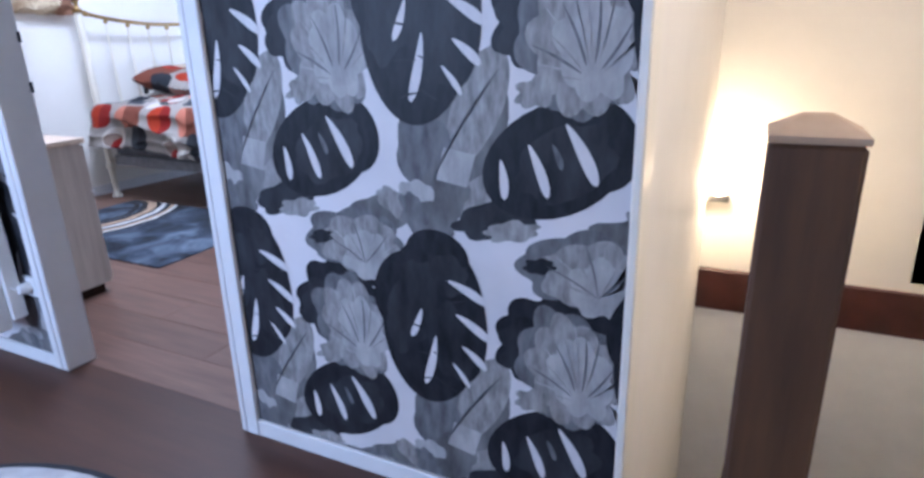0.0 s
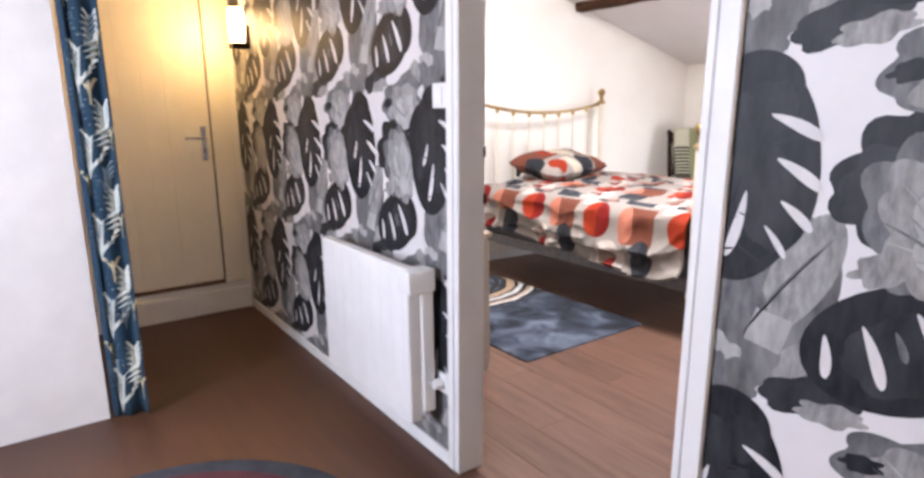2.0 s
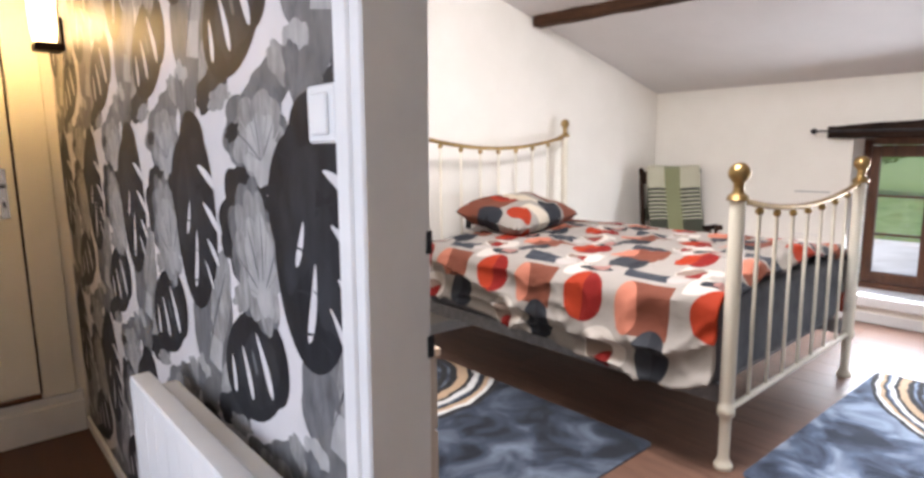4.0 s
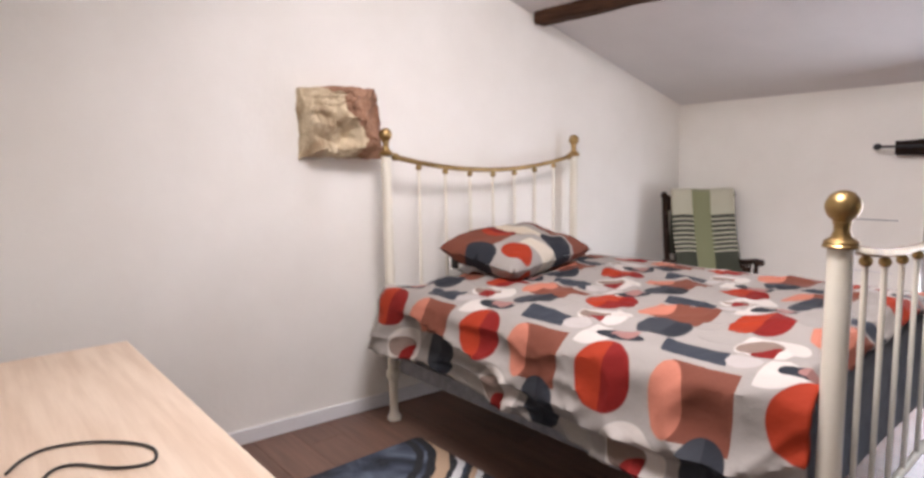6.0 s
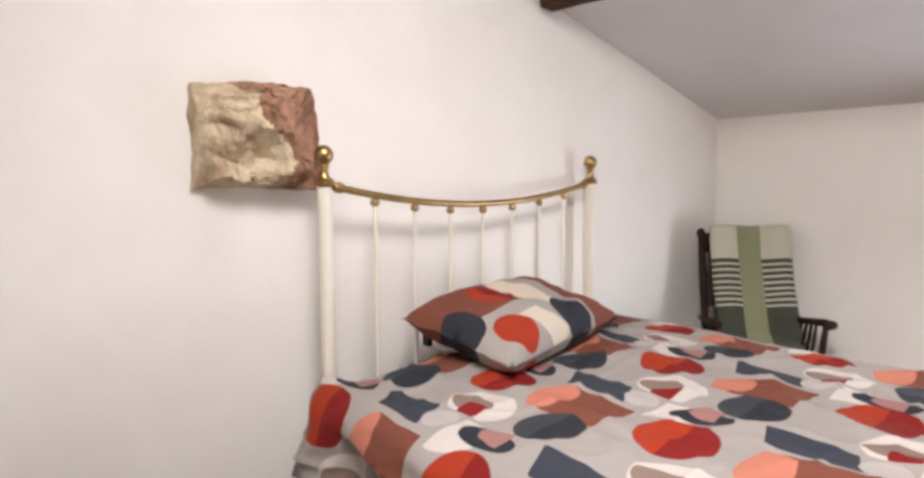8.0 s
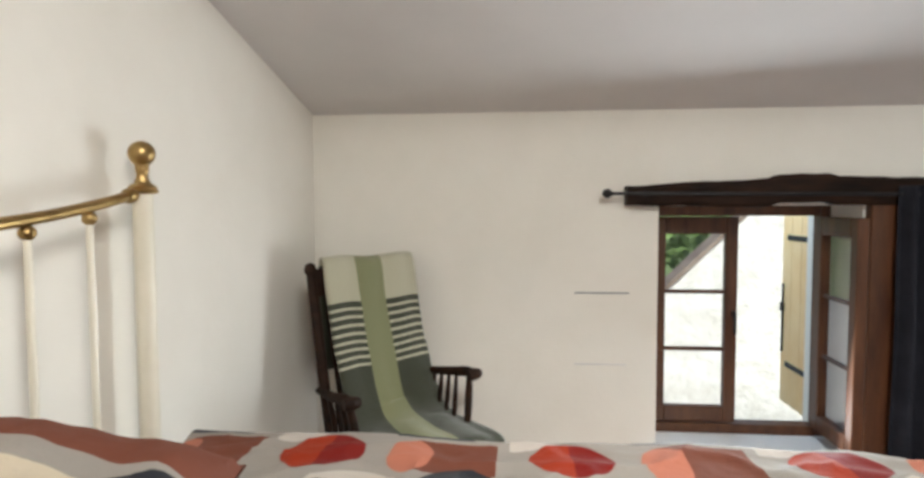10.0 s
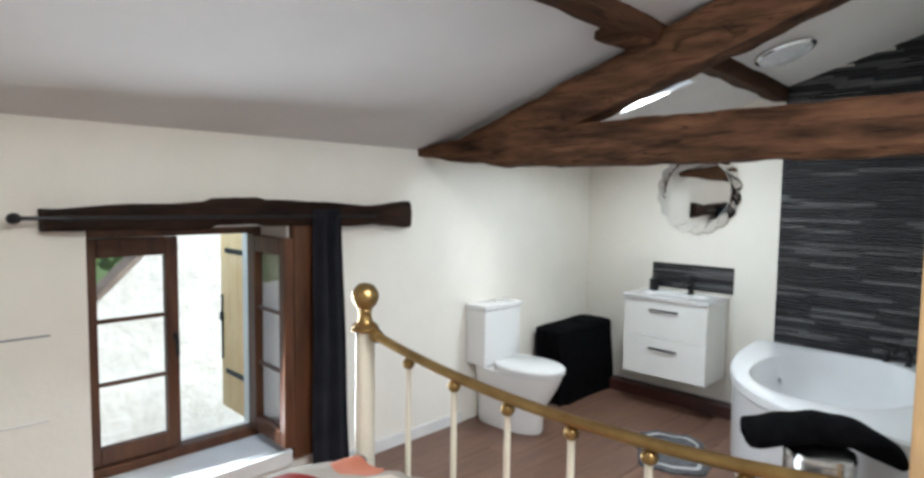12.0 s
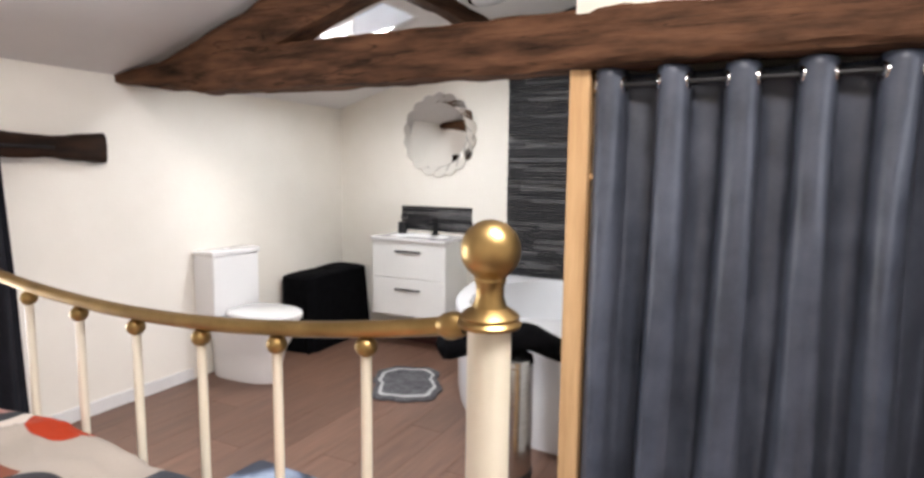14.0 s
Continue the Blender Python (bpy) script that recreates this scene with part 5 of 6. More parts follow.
def build_throw_material():
    t, n, l, b = nodes_of(M_THROW)
    uv = n.new("ShaderNodeUVMap")
    sep = n.new("ShaderNodeSeparateXYZ")
    l.new(uv.outputs[0], sep.inputs[0])
    side = n.new("ShaderNodeValToRGB")
    side.color_ramp.interpolation = "CONSTANT"
    e = side.color_ramp.elements
    pale, dark, mid = (0.44, 0.42, 0.31, 1), (0.042, 0.045, 0.028, 1), (0.20, 0.205, 0.105, 1)
    e[0].position, e[0].color = 0.0, dark
    e[1].position, e[1].color = 0.175, pale
    e.new(0.425).color = dark
    l.new(sep.outputs[1], side.inputs[0])
    cross = n.new("ShaderNodeValToRGB")
    cross.color_ramp.interpolation = "CONSTANT"
    c = cross.color_ramp.elements
    c[0].position, c[0].color = 0.0, (0, 0, 0, 1)
    c[1].position, c[1].color = 0.33, (1, 1, 1, 1)
    c.new(0.62).color = (0, 0, 0, 1)
    l.new(sep.outputs[0], cross.inputs[0])
    mx = n.new("ShaderNodeMix")
    mx.data_type = "RGBA"
    l.new(cross.outputs[0], mx.inputs[0])
    # eight thin pale lines woven into the dark band
    band = None
    for op, val in (("SUBTRACT", 0.428), ("DIVIDE", 0.0125)):
        q = n.new("ShaderNodeMath")
        q.operation, q.inputs[1].default_value = op, val
        l.new(band or sep.outputs[1], q.inputs[0])
        band = q.outputs[0]
    tests = []
    for op, val, inp in (("FRACT", 0, band), ("GREATER_THAN", 0.0, band), ("LESS_THAN", 8.0, band)):
        q = n.new("ShaderNodeMath")
        q.operation, q.inputs[1].default_value = op, val
        l.new(inp, q.inputs[0])
        tests.append(q.outputs[0])
    thin = n.new("ShaderNodeMath")
    thin.operation, thin.inputs[1].default_value = "GREATER_THAN", 0.64
    l.new(tests[0], thin.inputs[0])
    both = thin.outputs[0]
    for other in tests[1:]:
        q = n.new("ShaderNodeMath")
        q.operation = "MULTIPLY"
        l.new(both, q.inputs[0])
        l.new(other, q.inputs[1])
        both = q.outputs[0]
    lines = n.new("ShaderNodeMix")
    lines.data_type = "RGBA"
    l.new(both, lines.inputs[0])
    l.new(side.outputs[0], lines.inputs[6])
    lines.inputs[7].default_value = pale
    l.new(lines.outputs[2], mx.inputs[6])
    mx.inputs[7].default_value = mid
    hem = n.new("ShaderNodeMath")
    hem.operation = "GREATER_THAN"
    hem.inputs[1].default_value = 0.93
    l.new(sep.outputs[1], hem.inputs[0])
    m2 = n.new("ShaderNodeMix")
    m2.data_type = "RGBA"
    l.new(hem.outputs[0], m2.inputs[0])
    l.new(mx.outputs[2], m2.inputs[6])
    m2.inputs[7].default_value = (0.36, 0.37, 0.24, 1)
    l.new(m2.outputs[2], b.inputs["Base Color"])
    b.inputs["Roughness"].default_value, b.inputs["Sheen Weight"].default_value = 0.92, 0.25
    f = n.new("ShaderNodeTexNoise")
    f.inputs["Scale"].default_value = 130
    co = n.new("ShaderNodeTexCoord")
    l.new(co.outputs["Object"], f.inputs[0])
    bp = n.new("ShaderNodeBump")
    bp.inputs["Strength"].default_value, bp.inputs["Distance"].default_value = 0.8, 0.004
    l.new(f.outputs[0], bp.inputs["Height"])
    l.new(bp.outputs[0], b.inputs["Normal"])


build_throw_material()
THROW = smooth_path([(0, 0.175, 0.62), (0, 0.185, 0.85), (0, 0.175, 1.045), (0, 0.14, 1.082), (0, 0.10, 1.06), (0, 0.075, 0.93), (0, 0.035, 0.72), (0, -0.02, 0.54), (0, -0.10, 0.455), (0, -0.25, 0.438), (0, -0.40, 0.436), (0, -0.46, 0.42), (0, -0.475, 0.36)], 6)


def throw_point(u, v):
    k = v * (len(THROW) - 1)
    i = min(int(k), len(THROW) - 2)
    p = THROW[i].lerp(THROW[i + 1], k - i)
    w = 0.228 + 0.045 * max(0, v - 0.55) / 0.45
    x = (u - 0.5) * 2 * w + 0.032 + 0.012 * math.sin(v * 13)
    d = 0.010 * noise.noise(Vector((u * 5, v * 9, 1))) + 0.006 * math.sin(u * 18)
    sag = 0.014 * math.cos((u - 0.5) * math.pi * 2) if v > 0.62 else 0.008 * math.sin(u * 9)
    return (x, p.y - d * (1 if v < 0.7 else 0.2) - (0.02 if v > 0.5 and v < 0.7 else 0) * abs(u - 0.5), p.z + sag * 0.6 + (d if v > 0.7 else 0) - (0.045 * abs(u - 0.62) if v > 0.93 else 0))


tw = single("throw_blanket", grid_mesh(28, 90, throw_point), M_THROW, "striped sage and dark green woven throw draped over the armchair", "throw", -4.21, 5.525, 0, 45)
tw.scale = (1.0, 1.0, 1.05)
solidify(tw, 0.012, 1.0)

# ---- window dressing ----
rod = thing("curtain_rod", "thin black metal curtain rod with a ball end below the lintel", "curtain rod", -2.5, 5.78, 1.415)
part("pole", tube([(-0.70, 0, 0.002), (0.92, 0, -0.01)], 0.008, 10), M_BLACKMETAL, rod)
part("finial", lathe([(0.006, 0), (0.009, 0.012), (0.019, 0.022), (0.022, 0.036), (0.015, 0.052), (0.003, 0.058)], 16), M_BLACKMETAL, rod).matrix_basis = pose(-0.685, 0, 0.002, 0, -90, 0)
part("bracket", boxes(((-0.56, -0.006, -0.012), (-0.545, 0.012, 0.012))), M_BLACKMETAL, rod)


def win_fold(u, v):
    w = 0.165 + 0.06 * (1 - v)
    return (-w / 2 + w * u + 0.02 * (1 - v) - 0.01, 0.030 * math.sin(u * 15 + 0.4) * (0.7 + 0.3 * v) + 0.004 * math.sin(v * 9), 0.07 + 1.375 * v)


wc_ = single("curtain", grid_mesh(40, 24, win_fold), M_DARKCURTAIN, "dark slate curtain gathered at the side of the window", "curtain", -1.895, 5.755, 0)
solidify(wc_, 0.004)
# thin raised strips; the upper one's grey paints the shadow in the crack
for z0, w in ((0.956, 0.25), (0.619, 0.24)):
    setting("plaster_seam_shade", boxes(((-3.355, 5.856, z0 - 0.004), (-3.355 + w, 5.8605, z0 + 0.003)), bevel=0.0015), M_BEDRAIL if z0 > 0.8 else M_CEIL, "thin grey strip for the shade in a shallow horizontal plaster seam", "seam", True)

# ---- closet curtain and post ----
single("timber_post", boxes(((-1.145, 3.316, 0.0), (-1.066, 3.390, 1.715)), bevel=0.004), M_PINE, "fresh square pine post under the tie beam", "post")
part("post_bolt", lathe([(0.012, 0), (0.012, 0.01), (0.006, 0.02)], 10), M_PINE, bpy.data.objects["timber_post"]).matrix_basis = pose(-1.10, 3.316, 1.30, 90, 0, 0)
crod = thing("curtain_rod", "black curtain rod hung below the tie beam on brass hooks", "curtain rod", -1.105, 2.35, 1.628)
part("pole", tube([(0, -0.98, 0.012), (0, 0.92, -0.004)], 0.011, 12), M_BLACKMETAL, crod)
for y in (-0.9, 0.02, 0.88):
    part("hook", boxes(((-0.004, y - 0.006, -0.014), (0.004, y + 0.006, 0.07)), bevel=0.002), M_BRASS, crod)
cc = thing("curtain", "long grey eyelet curtain closing off the closet", "curtain", -1.105, 2.345, 0)
NF = 9
CL = 1.92


def closet_fold(u, v):
    fall = 1 - v
    ph = (u * NF + 0.10 * fall * noise.noise(Vector((u * 6, v * 0.8, 2)))) * 2 * math.pi
    k = ph / (2 * math.pi)
    depth = 0.062 + 0.020 * noise.noise(Vector((math.floor(k) * 3.7, 1.5, 0))) * fall
    # narrow pleats in front of the rod, wide bays behind it, slackening towards the floor
    ridge = 2 * (0.5 + 0.5 * math.sin(ph)) ** (2.3 - 1.1 * fall) - 1
    x = -depth * ridge + 0.010
    x -= (0.022 * fall ** 0.5 + 0.004) * math.sin(2 * ph + 0.9 + 1.5 * noise.noise(Vector((k * 0.7, v * 1.1, 7))))
    x += 0.020 * noise.noise(Vector((u * 30, v * 1.6, 5))) * min(1.0, 2.2 * fall) + 0.007 * noise.noise(Vector((u * 95, v * 2.4, 9))) * min(1.0, 3 * fall)
    y = CL / 2 - CL * u + 0.018 * math.sin(2 * ph) * v + 0.018 * math.sin(v * 3 + u * 9) * fall
    return (x, y, 0.018 + 1.657 * v + 0.005 * math.sin(ph + 0.6))


solidify(part("cloth", grid_mesh(330, 60, closet_fold), M_CURTAIN, cc), 0.0035)
for k in range(NF * 2):
    u = (k // 2 + (0.10 if k % 2 == 0 else 0.40)) / NF
    p = Vector(closet_fold(u, 0.968))
    q = (Vector(closet_fold(u + 0.003, 0.968)) - p).normalized()
    bm = bmesh.new()
    ring = [(0.022 + 0.007 * math.cos(radians(45 * j)), 0.008 * math.sin(radians(45 * j))) for j in range(8)]
    cols = [[bm.verts.new((r * math.cos(2 * math.pi * i / 18), r * math.sin(2 * math.pi * i / 18), z)) for r, z in ring] for i in range(18)]
    for i in range(18):
        for j in range(8):
            bm.faces.new((cols[i][j], cols[(i + 1) % 18][j], cols[(i + 1) % 18][(j + 1) % 8], cols[i][(j + 1) % 8]))
    eye = part("eyelet", bm, M_CHROME, cc, "chrome eyelet ring")
    eye.matrix_basis = Matrix.Translation((p.x, p.y, 1.628)) @ Vector((q.y, -q.x, 0)).to_track_quat("Z", "Y").to_matrix().to_4x4()

# ---- bathroom ----
M_SLATE = mat_noise("dark_split_slate", (0.010, 0.010, 0.012), (0.036, 0.036, 0.040), 14, 0.5, 0.6, 70, spec=0.25, stretch=(1, 0.4, 3), rough2=0.65)
M_SLATE2 = mat_noise("grey_split_slate", (0.045, 0.045, 0.05), (0.12, 0.118, 0.12), 14, 0.45, 0.6, 70, stretch=(1, 0.4, 3), rough2=0.65)


def strips(y0, y1, z0, z1, top=None, hmin=0.014, hmax=0.026):
    rng = random.Random(11)
    bm = bmesh.new()
    z = z0
    while z < z1:
        h = rng.uniform(hmin, hmax)
        y = y0 - rng.uniform(0, 0.2)
        while y < y1:
            ln = rng.uniform(0.18, 0.45)
            a, b = max(y, y0), min(y + ln, y1)
            if b - a > 0.004:
                zt = min(z + h - 0.0012, z1)
                t = rng.uniform(0.008, 0.018)
                if not (top and zt > top((a + b) / 2) - 0.0):
                    vs = [bm.verts.new(p) for p in ((0, a, z), (0, b - 0.001, z), (0, b - 0.001, zt), (0, a, zt), (-t, a, z + 0.0015), (-t, b - 0.001, z + 0.0015), (-t, b - 0.001, zt - 0.001), (-t, a, zt - 0.001))]
                    mi = 1 if rng.random() < 0.22 else 0
                    for f in ((0, 1, 2, 3), (7, 6, 5, 4), (0, 4, 5, 1), (1, 5, 6, 2), (2, 6, 7, 3), (3, 7, 4, 0)):
                        bm.faces.new([vs[k] for k in f]).material_index = mi
            y += ln
        z += h
    return bm


sp = finish("slate_cladding", strips(3.372, 4.378, 0.55, 2.56, lambda y: roof(y)), [M_SLATE, M_SLATE2], False)
sp.matrix_basis = pose(0.699, 0, 0)
tagged(sp, "dark split-slate strip cladding on the wall behind the bath", "wall cladding", kind="structure")
ss = thing("splashback", "small dark split-slate splashback above the basin", "splashback", 0.699, 4.96, 0.855)
bm = strips(4.658, 5.265, 0.855, 1.04)
bm.transform(Matrix.Translation((0, -4.96, -0.855)))
tagged(part("slate_facing", bm, [M_SLATE, M_SLATE2], ss, smooth=False), kind="stuff")

van = thing("vanity_unit", "white wall-hung vanity unit with two drawers and black handles", "vanity unit", 0.70, 5.0, 0.25)
part("carcass", boxes(((-0.330, -0.305, 0.0), (-0.002, 0.305, 0.555)), bevel=0.003), M_VANITY, van)
for k in range(2):
    d = part("drawer", boxes(((-0.350, -0.307, 0.004 + 0.279 * k), (-0.331, 0.307, 0.279 + 0.277 * k)), bevel=0.003), M_VANITY, van)
    part("drawer_handle", boxes(((-0.366, -0.105, 0.197 + 0.279 * k), (-0.350, 0.105, 0.209 + 0.279 * k)), bevel=0.003), M_BLACKMETAL, d, "slim black bar handle")


def basin():
    bm = bmesh.new()
    nx, ny = 16, 28

    def f(u, v):
        x, y = -0.365 + 0.363 * u, -0.315 + 0.63 * v
        a, b = (x + 0.19) / 0.125, y / 0.225
        r = (abs(a) ** 3 + abs(b) ** 3) ** (1 / 3)
        return (x, y, 0.580 - (0.095 * (1 - r ** 3) ** 0.5 if r < 1 else 0))
    grid_mesh(nx * 2, ny * 2, f, bm)
    b2 = boxes(((-0.365, -0.315, 0.557), (-0.002, 0.315, 0.5795)), bevel=0.004)
    b2.faces.ensure_lookup_table()
    tops = [q for q in b2.faces if q.calc_center_median().z > 0.578]
    bmesh.ops.delete(b2, geom=tops, context="FACES_ONLY")
    return join(bm, b2)


part("basin", basin(), M_CERAMIC, van, "white ceramic slab basin")
part("drain", lathe([(0.020, 0), (0.022, 0.004), (0.012, 0.007)], 16, centre=(-0.19, 0.0, 0.488)), M_BLACKMETAL, van)
tap = thing("basin_tap", "matt black basin mixer tap", "tap", 0.645, 4.94, 0.829)
part("body", lathe([(0.026, 0), (0.026, 0.006), (0.020, 0.010), (0.020, 0.12), (0.016, 0.125)], 18), M_BLACKMETAL, tap)
part("spout", boxes(((-0.13, -0.014, 0.078), (0.0, 0.014, 0.098)), bevel=0.004), M_BLACKMETAL, tap)
part("lever", boxes(((-0.06, -0.010, 0.128), (0.015, 0.010, 0.136)), bevel=0.003), M_BLACKMETAL, tap)
cup = thing("soap_dispenser", "small black cup beside the tap", "cup", 0.62, 5.215, 0.829)
part("pot", lathe([(0.032, 0), (0.034, 0.005), (0.034, 0.085), (0.028, 0.09)], 20), M_BLACKMETAL, cup)
part("brush", tube([(0.0, 0.0, 0.085), (-0.005, 0.008, 0.14)], 0.006, 8), M_STEEL, cup)

single("floor_plinth", boxes(((0.57, 4.40, 0.0), (0.683, 5.62, 0.085)), bevel=0.005), M_RED_DARK, "low dark red-brown boxed plinth along the wall below the vanity", "plinth")

# mirror with a scalloped bevel border
mir = thing("mirror", "round frameless mirror with a scalloped fan-cut border", "mirror", 0.698, 4.938, 1.578)
bm = lathe([(0.236, 0.0), (0.238, 0.004), (0.236, 0.010)], 64)
part("glass", bm, M_MIRROR, mir).matrix_basis = pose(-0.012, 0, 0, 0, -90, 0)
part("backing", lathe([(0.27, 0.0), (0.27, 0.010)], 48), M_BLACKMETAL, mir).matrix_basis = pose(-0.001, 0, 0, 0, -90, 0)
bm = bmesh.new()
for k in range(18):
    a = 2 * math.pi * k / 18
    pts = []
    for j in range(13):
        b = math.pi * j / 12
        rr = 0.292 + 0.021 * math.sin(b)
        ang = a + (j / 12 - 0.5) * 2 * math.pi / 18
        pts.append((rr * math.cos(ang), rr * math.sin(ang), 0.0))
    inner = [(0.237 * math.cos(a + (j / 4 - 0.5) * 2 * math.pi / 18 + 0.25), 0.237 * math.sin(a + (j / 4 - 0.5) * 2 * math.pi / 18 + 0.25), 0.012) for j in range(5)]
    outer = [bm.verts.new((x, y, 0.008 + 0.0036 * (i / 12))) for i, (x, y, z) in enumerate(pts)]
    inn = [bm.verts.new((x, y, 0.012 - 0.0036 * (1 - i / 4))) for i, (x, y, z) in enumerate(inner)]
    for i in range(4):
        bm.faces.new((inn[i], *outer[i * 3:i * 3 + 4], inn[i + 1]))
part("border", bm, M_MIRROR, mir, "fan-cut mirror border", smooth=False).matrix_basis = pose(-0.004, 0, 0, 0, -90, 0)

# toilet
wc = thing("toilet", "white ceramic close-coupled toilet with its lid closed", "toilet", -0.585, 5.858, 0)


def ring_loft(rows, n=36):
    """Loft of egg-shaped rings: rows of (half width, front y, back y, z)."""
    bm = bmesh.new()
    rings = []
    for w, yf, yb, z in rows:
        ring = []
        for k in range(n):
            a = 2 * math.pi * k / n
            c, s = math.cos(a), math.sin(a)
            mid = yb + (yf - yb) * 0.42
            yy = mid + (yf - mid) * max(0, s) + (yb - mid) * max(0, -s) ** 0.75
            xx = w * math.copysign(abs(c) ** (0.85 if s > 0 else 0.6), c)
            ring.append(bm.verts.new((xx, yy, z)))
        rings.append(ring)
    for a, b in zip(rings, rings[1:]):
        for k in range(n):
            bm.faces.new((a[k], a[(k + 1) % n], b[(k + 1) % n], b[k]))
    bm.faces.new(rings[0][::-1])
    bm.faces.new(rings[-1])
    return bm


part("bowl", ring_loft([(0.115, -0.50, -0.01, 0.0), (0.118, -0.51, -0.005, 0.02), (0.118, -0.51, -0.005, 0.10), (0.125, -0.54, -0.005, 0.20), (0.155, -0.60, -0.005, 0.30), (0.178, -0.635, -0.005, 0.375), (0.180, -0.638, -0.005, 0.395), (0.172, -0.63, -0.005, 0.402)]), M_CERAMIC, wc)
st = part("seat", ring_loft([(0.180, -0.645, -0.19, 0.403), (0.184, -0.650, -0.19, 0.41), (0.184, -0.650, -0.19, 0.422)]), M_CERAMIC, wc)
part("lid", ring_loft([(0.182, -0.648, -0.188, 0.424), (0.186, -0.653, -0.186, 0.432), (0.180, -0.645, -0.19, 0.444), (0.15, -0.60, -0.20, 0.450)]), M_CERAMIC, wc)
part("cistern", boxes(((-0.185, -0.175, 0.403), (0.185, -0.002, 0.775)), bevel=0.014, seg=3), M_CERAMIC, wc)
part("cistern_lid", boxes(((-0.192, -0.183, 0.776), (0.192, -0.001, 0.806)), bevel=0.008, seg=2), M_CERAMIC, wc)
part("flush_button", lathe([(0.020, 0), (0.022, 0.004), (0.018, 0.008)], 18, centre=(0.0, -0.09, 0.806)), M_CHROME, wc)
part("fill_valve", lathe([(0.008, 0), (0.008, 0.03), (0.014, 0.032), (0.014, 0.05)], 12, centre=(0.205, -0.03, 0.66)), M_CHROME, wc)

# black cloth-covered chest
def cloth_chest(u, v):
    ang = 2 * math.pi * u
    c, s = math.cos(ang), math.sin(ang)
    x = 0.362 * math.copysign(abs(c) ** 0.28, c)
    y = 0.135 * math.copysign(abs(s) ** 0.28, s)
    if v < 0.72:
        k = 1 - v / 0.72
        f = 1 + 0.05 * k * math.sin(ang * 9) + 0.04 * k
        return (x * f, y * f - 0.02 * k, 0.005 + 0.535 * (v / 0.72))
    k = (v - 0.72) / 0.28
    return (x * (1 - k) * (1 - 0.0), y * (1 - k), 0.54 + 0.016 * math.sin(min(1, k * 4) * math.pi / 2) + 0.012 * (1 if x > 0.1 else 0) * math.sin(min(1, k * 3) * 1.57))


ch2 = single("covered_chest", grid_mesh(96, 36, cloth_chest, close_u=True), M_BLACK, "low chest covered with a black cloth between toilet and vanity", "covered chest", 0.295, 5.70, 0)

# corner bath
def bath_edge(a, k=1.0):
    c, s = math.cos(a), math.sin(a)
    r = (abs(c / 1.42) ** 2.5 + abs(s / 1.10) ** 2.5) ** (-1 / 2.5)
    return Vector((0.684 - r * c * k, 3.374 + r * s * k, 0))


def bath():
    bm = bmesh.new()
    n = 40
    angs = [math.pi / 2 * i / n for i in range(n + 1)]
    rows = [[bath_edge(a, 0.975) + Vector((0, 0, 0.0)) for a in angs], [bath_edge(a, 0.985) + Vector((0, 0, 0.08)) for a in angs], [bath_edge(a, 0.99) + Vector((0, 0, 0.50)) for a in angs],
            [bath_edge(a, 1.0) + Vector((0, 0, 0.515)) for a in angs], [bath_edge(a, 1.0) + Vector((0, 0, 0.56)) for a in angs], [bath_edge(a, 0.992) + Vector((0, 0, 0.572)) for a in angs]]
    vs = [[bm.verts.new(p) for p in row] for row in rows]
    for a, b in zip(vs, vs[1:]):
        for i in range(n):
            bm.faces.new((a[i], a[i + 1], b[i + 1], b[i]))
    return bm


def bath_bowl(u, v):
    """From the rim inwards over the lip and down into the basin; u runs round the bath."""
    c0 = Vector((0.684 - 0.60, 3.374 + 0.50, 0))
    a = 2 * math.pi * u
    # outer outline: curved front, straight along the two walls
    d = Vector((-math.cos(a), math.sin(a), 0))
    lo, hi = 0.0, 2.0
    for _ in range(22):
        m = (lo + hi) / 2
        p = c0 + d * m
        X, Y = (0.684 - p.x) / 1.42, (p.y - 3.374) / 1.10
        inside = X >= 0 and Y >= 0 and X ** 2.5 + Y ** 2.5 <= 0.98
        lo, hi = (m, hi) if inside else (lo, m)
    o = c0 + d * lo
    e = (abs(d.x / 0.56) ** 2.2 + abs(d.y / 0.40) ** 2.2) ** (-1 / 2.2)
    e = min(e, lo - 0.06)
    inn = c0 + d * e
    if v < 0.2:
        return o.lerp(inn, v / 0.2) + Vector((0, 0, 0.573 + 0.003 * math.sin(v / 0.2 * math.pi)))
    k = (v - 0.2) / 0.8
    q = inn.lerp(c0, k ** 2.2 * 0.999)
    return q + Vector((0, 0, 0.572 - 0.40 * math.sin(min(1, k * 1.25) * math.pi / 2) ** 0.9))


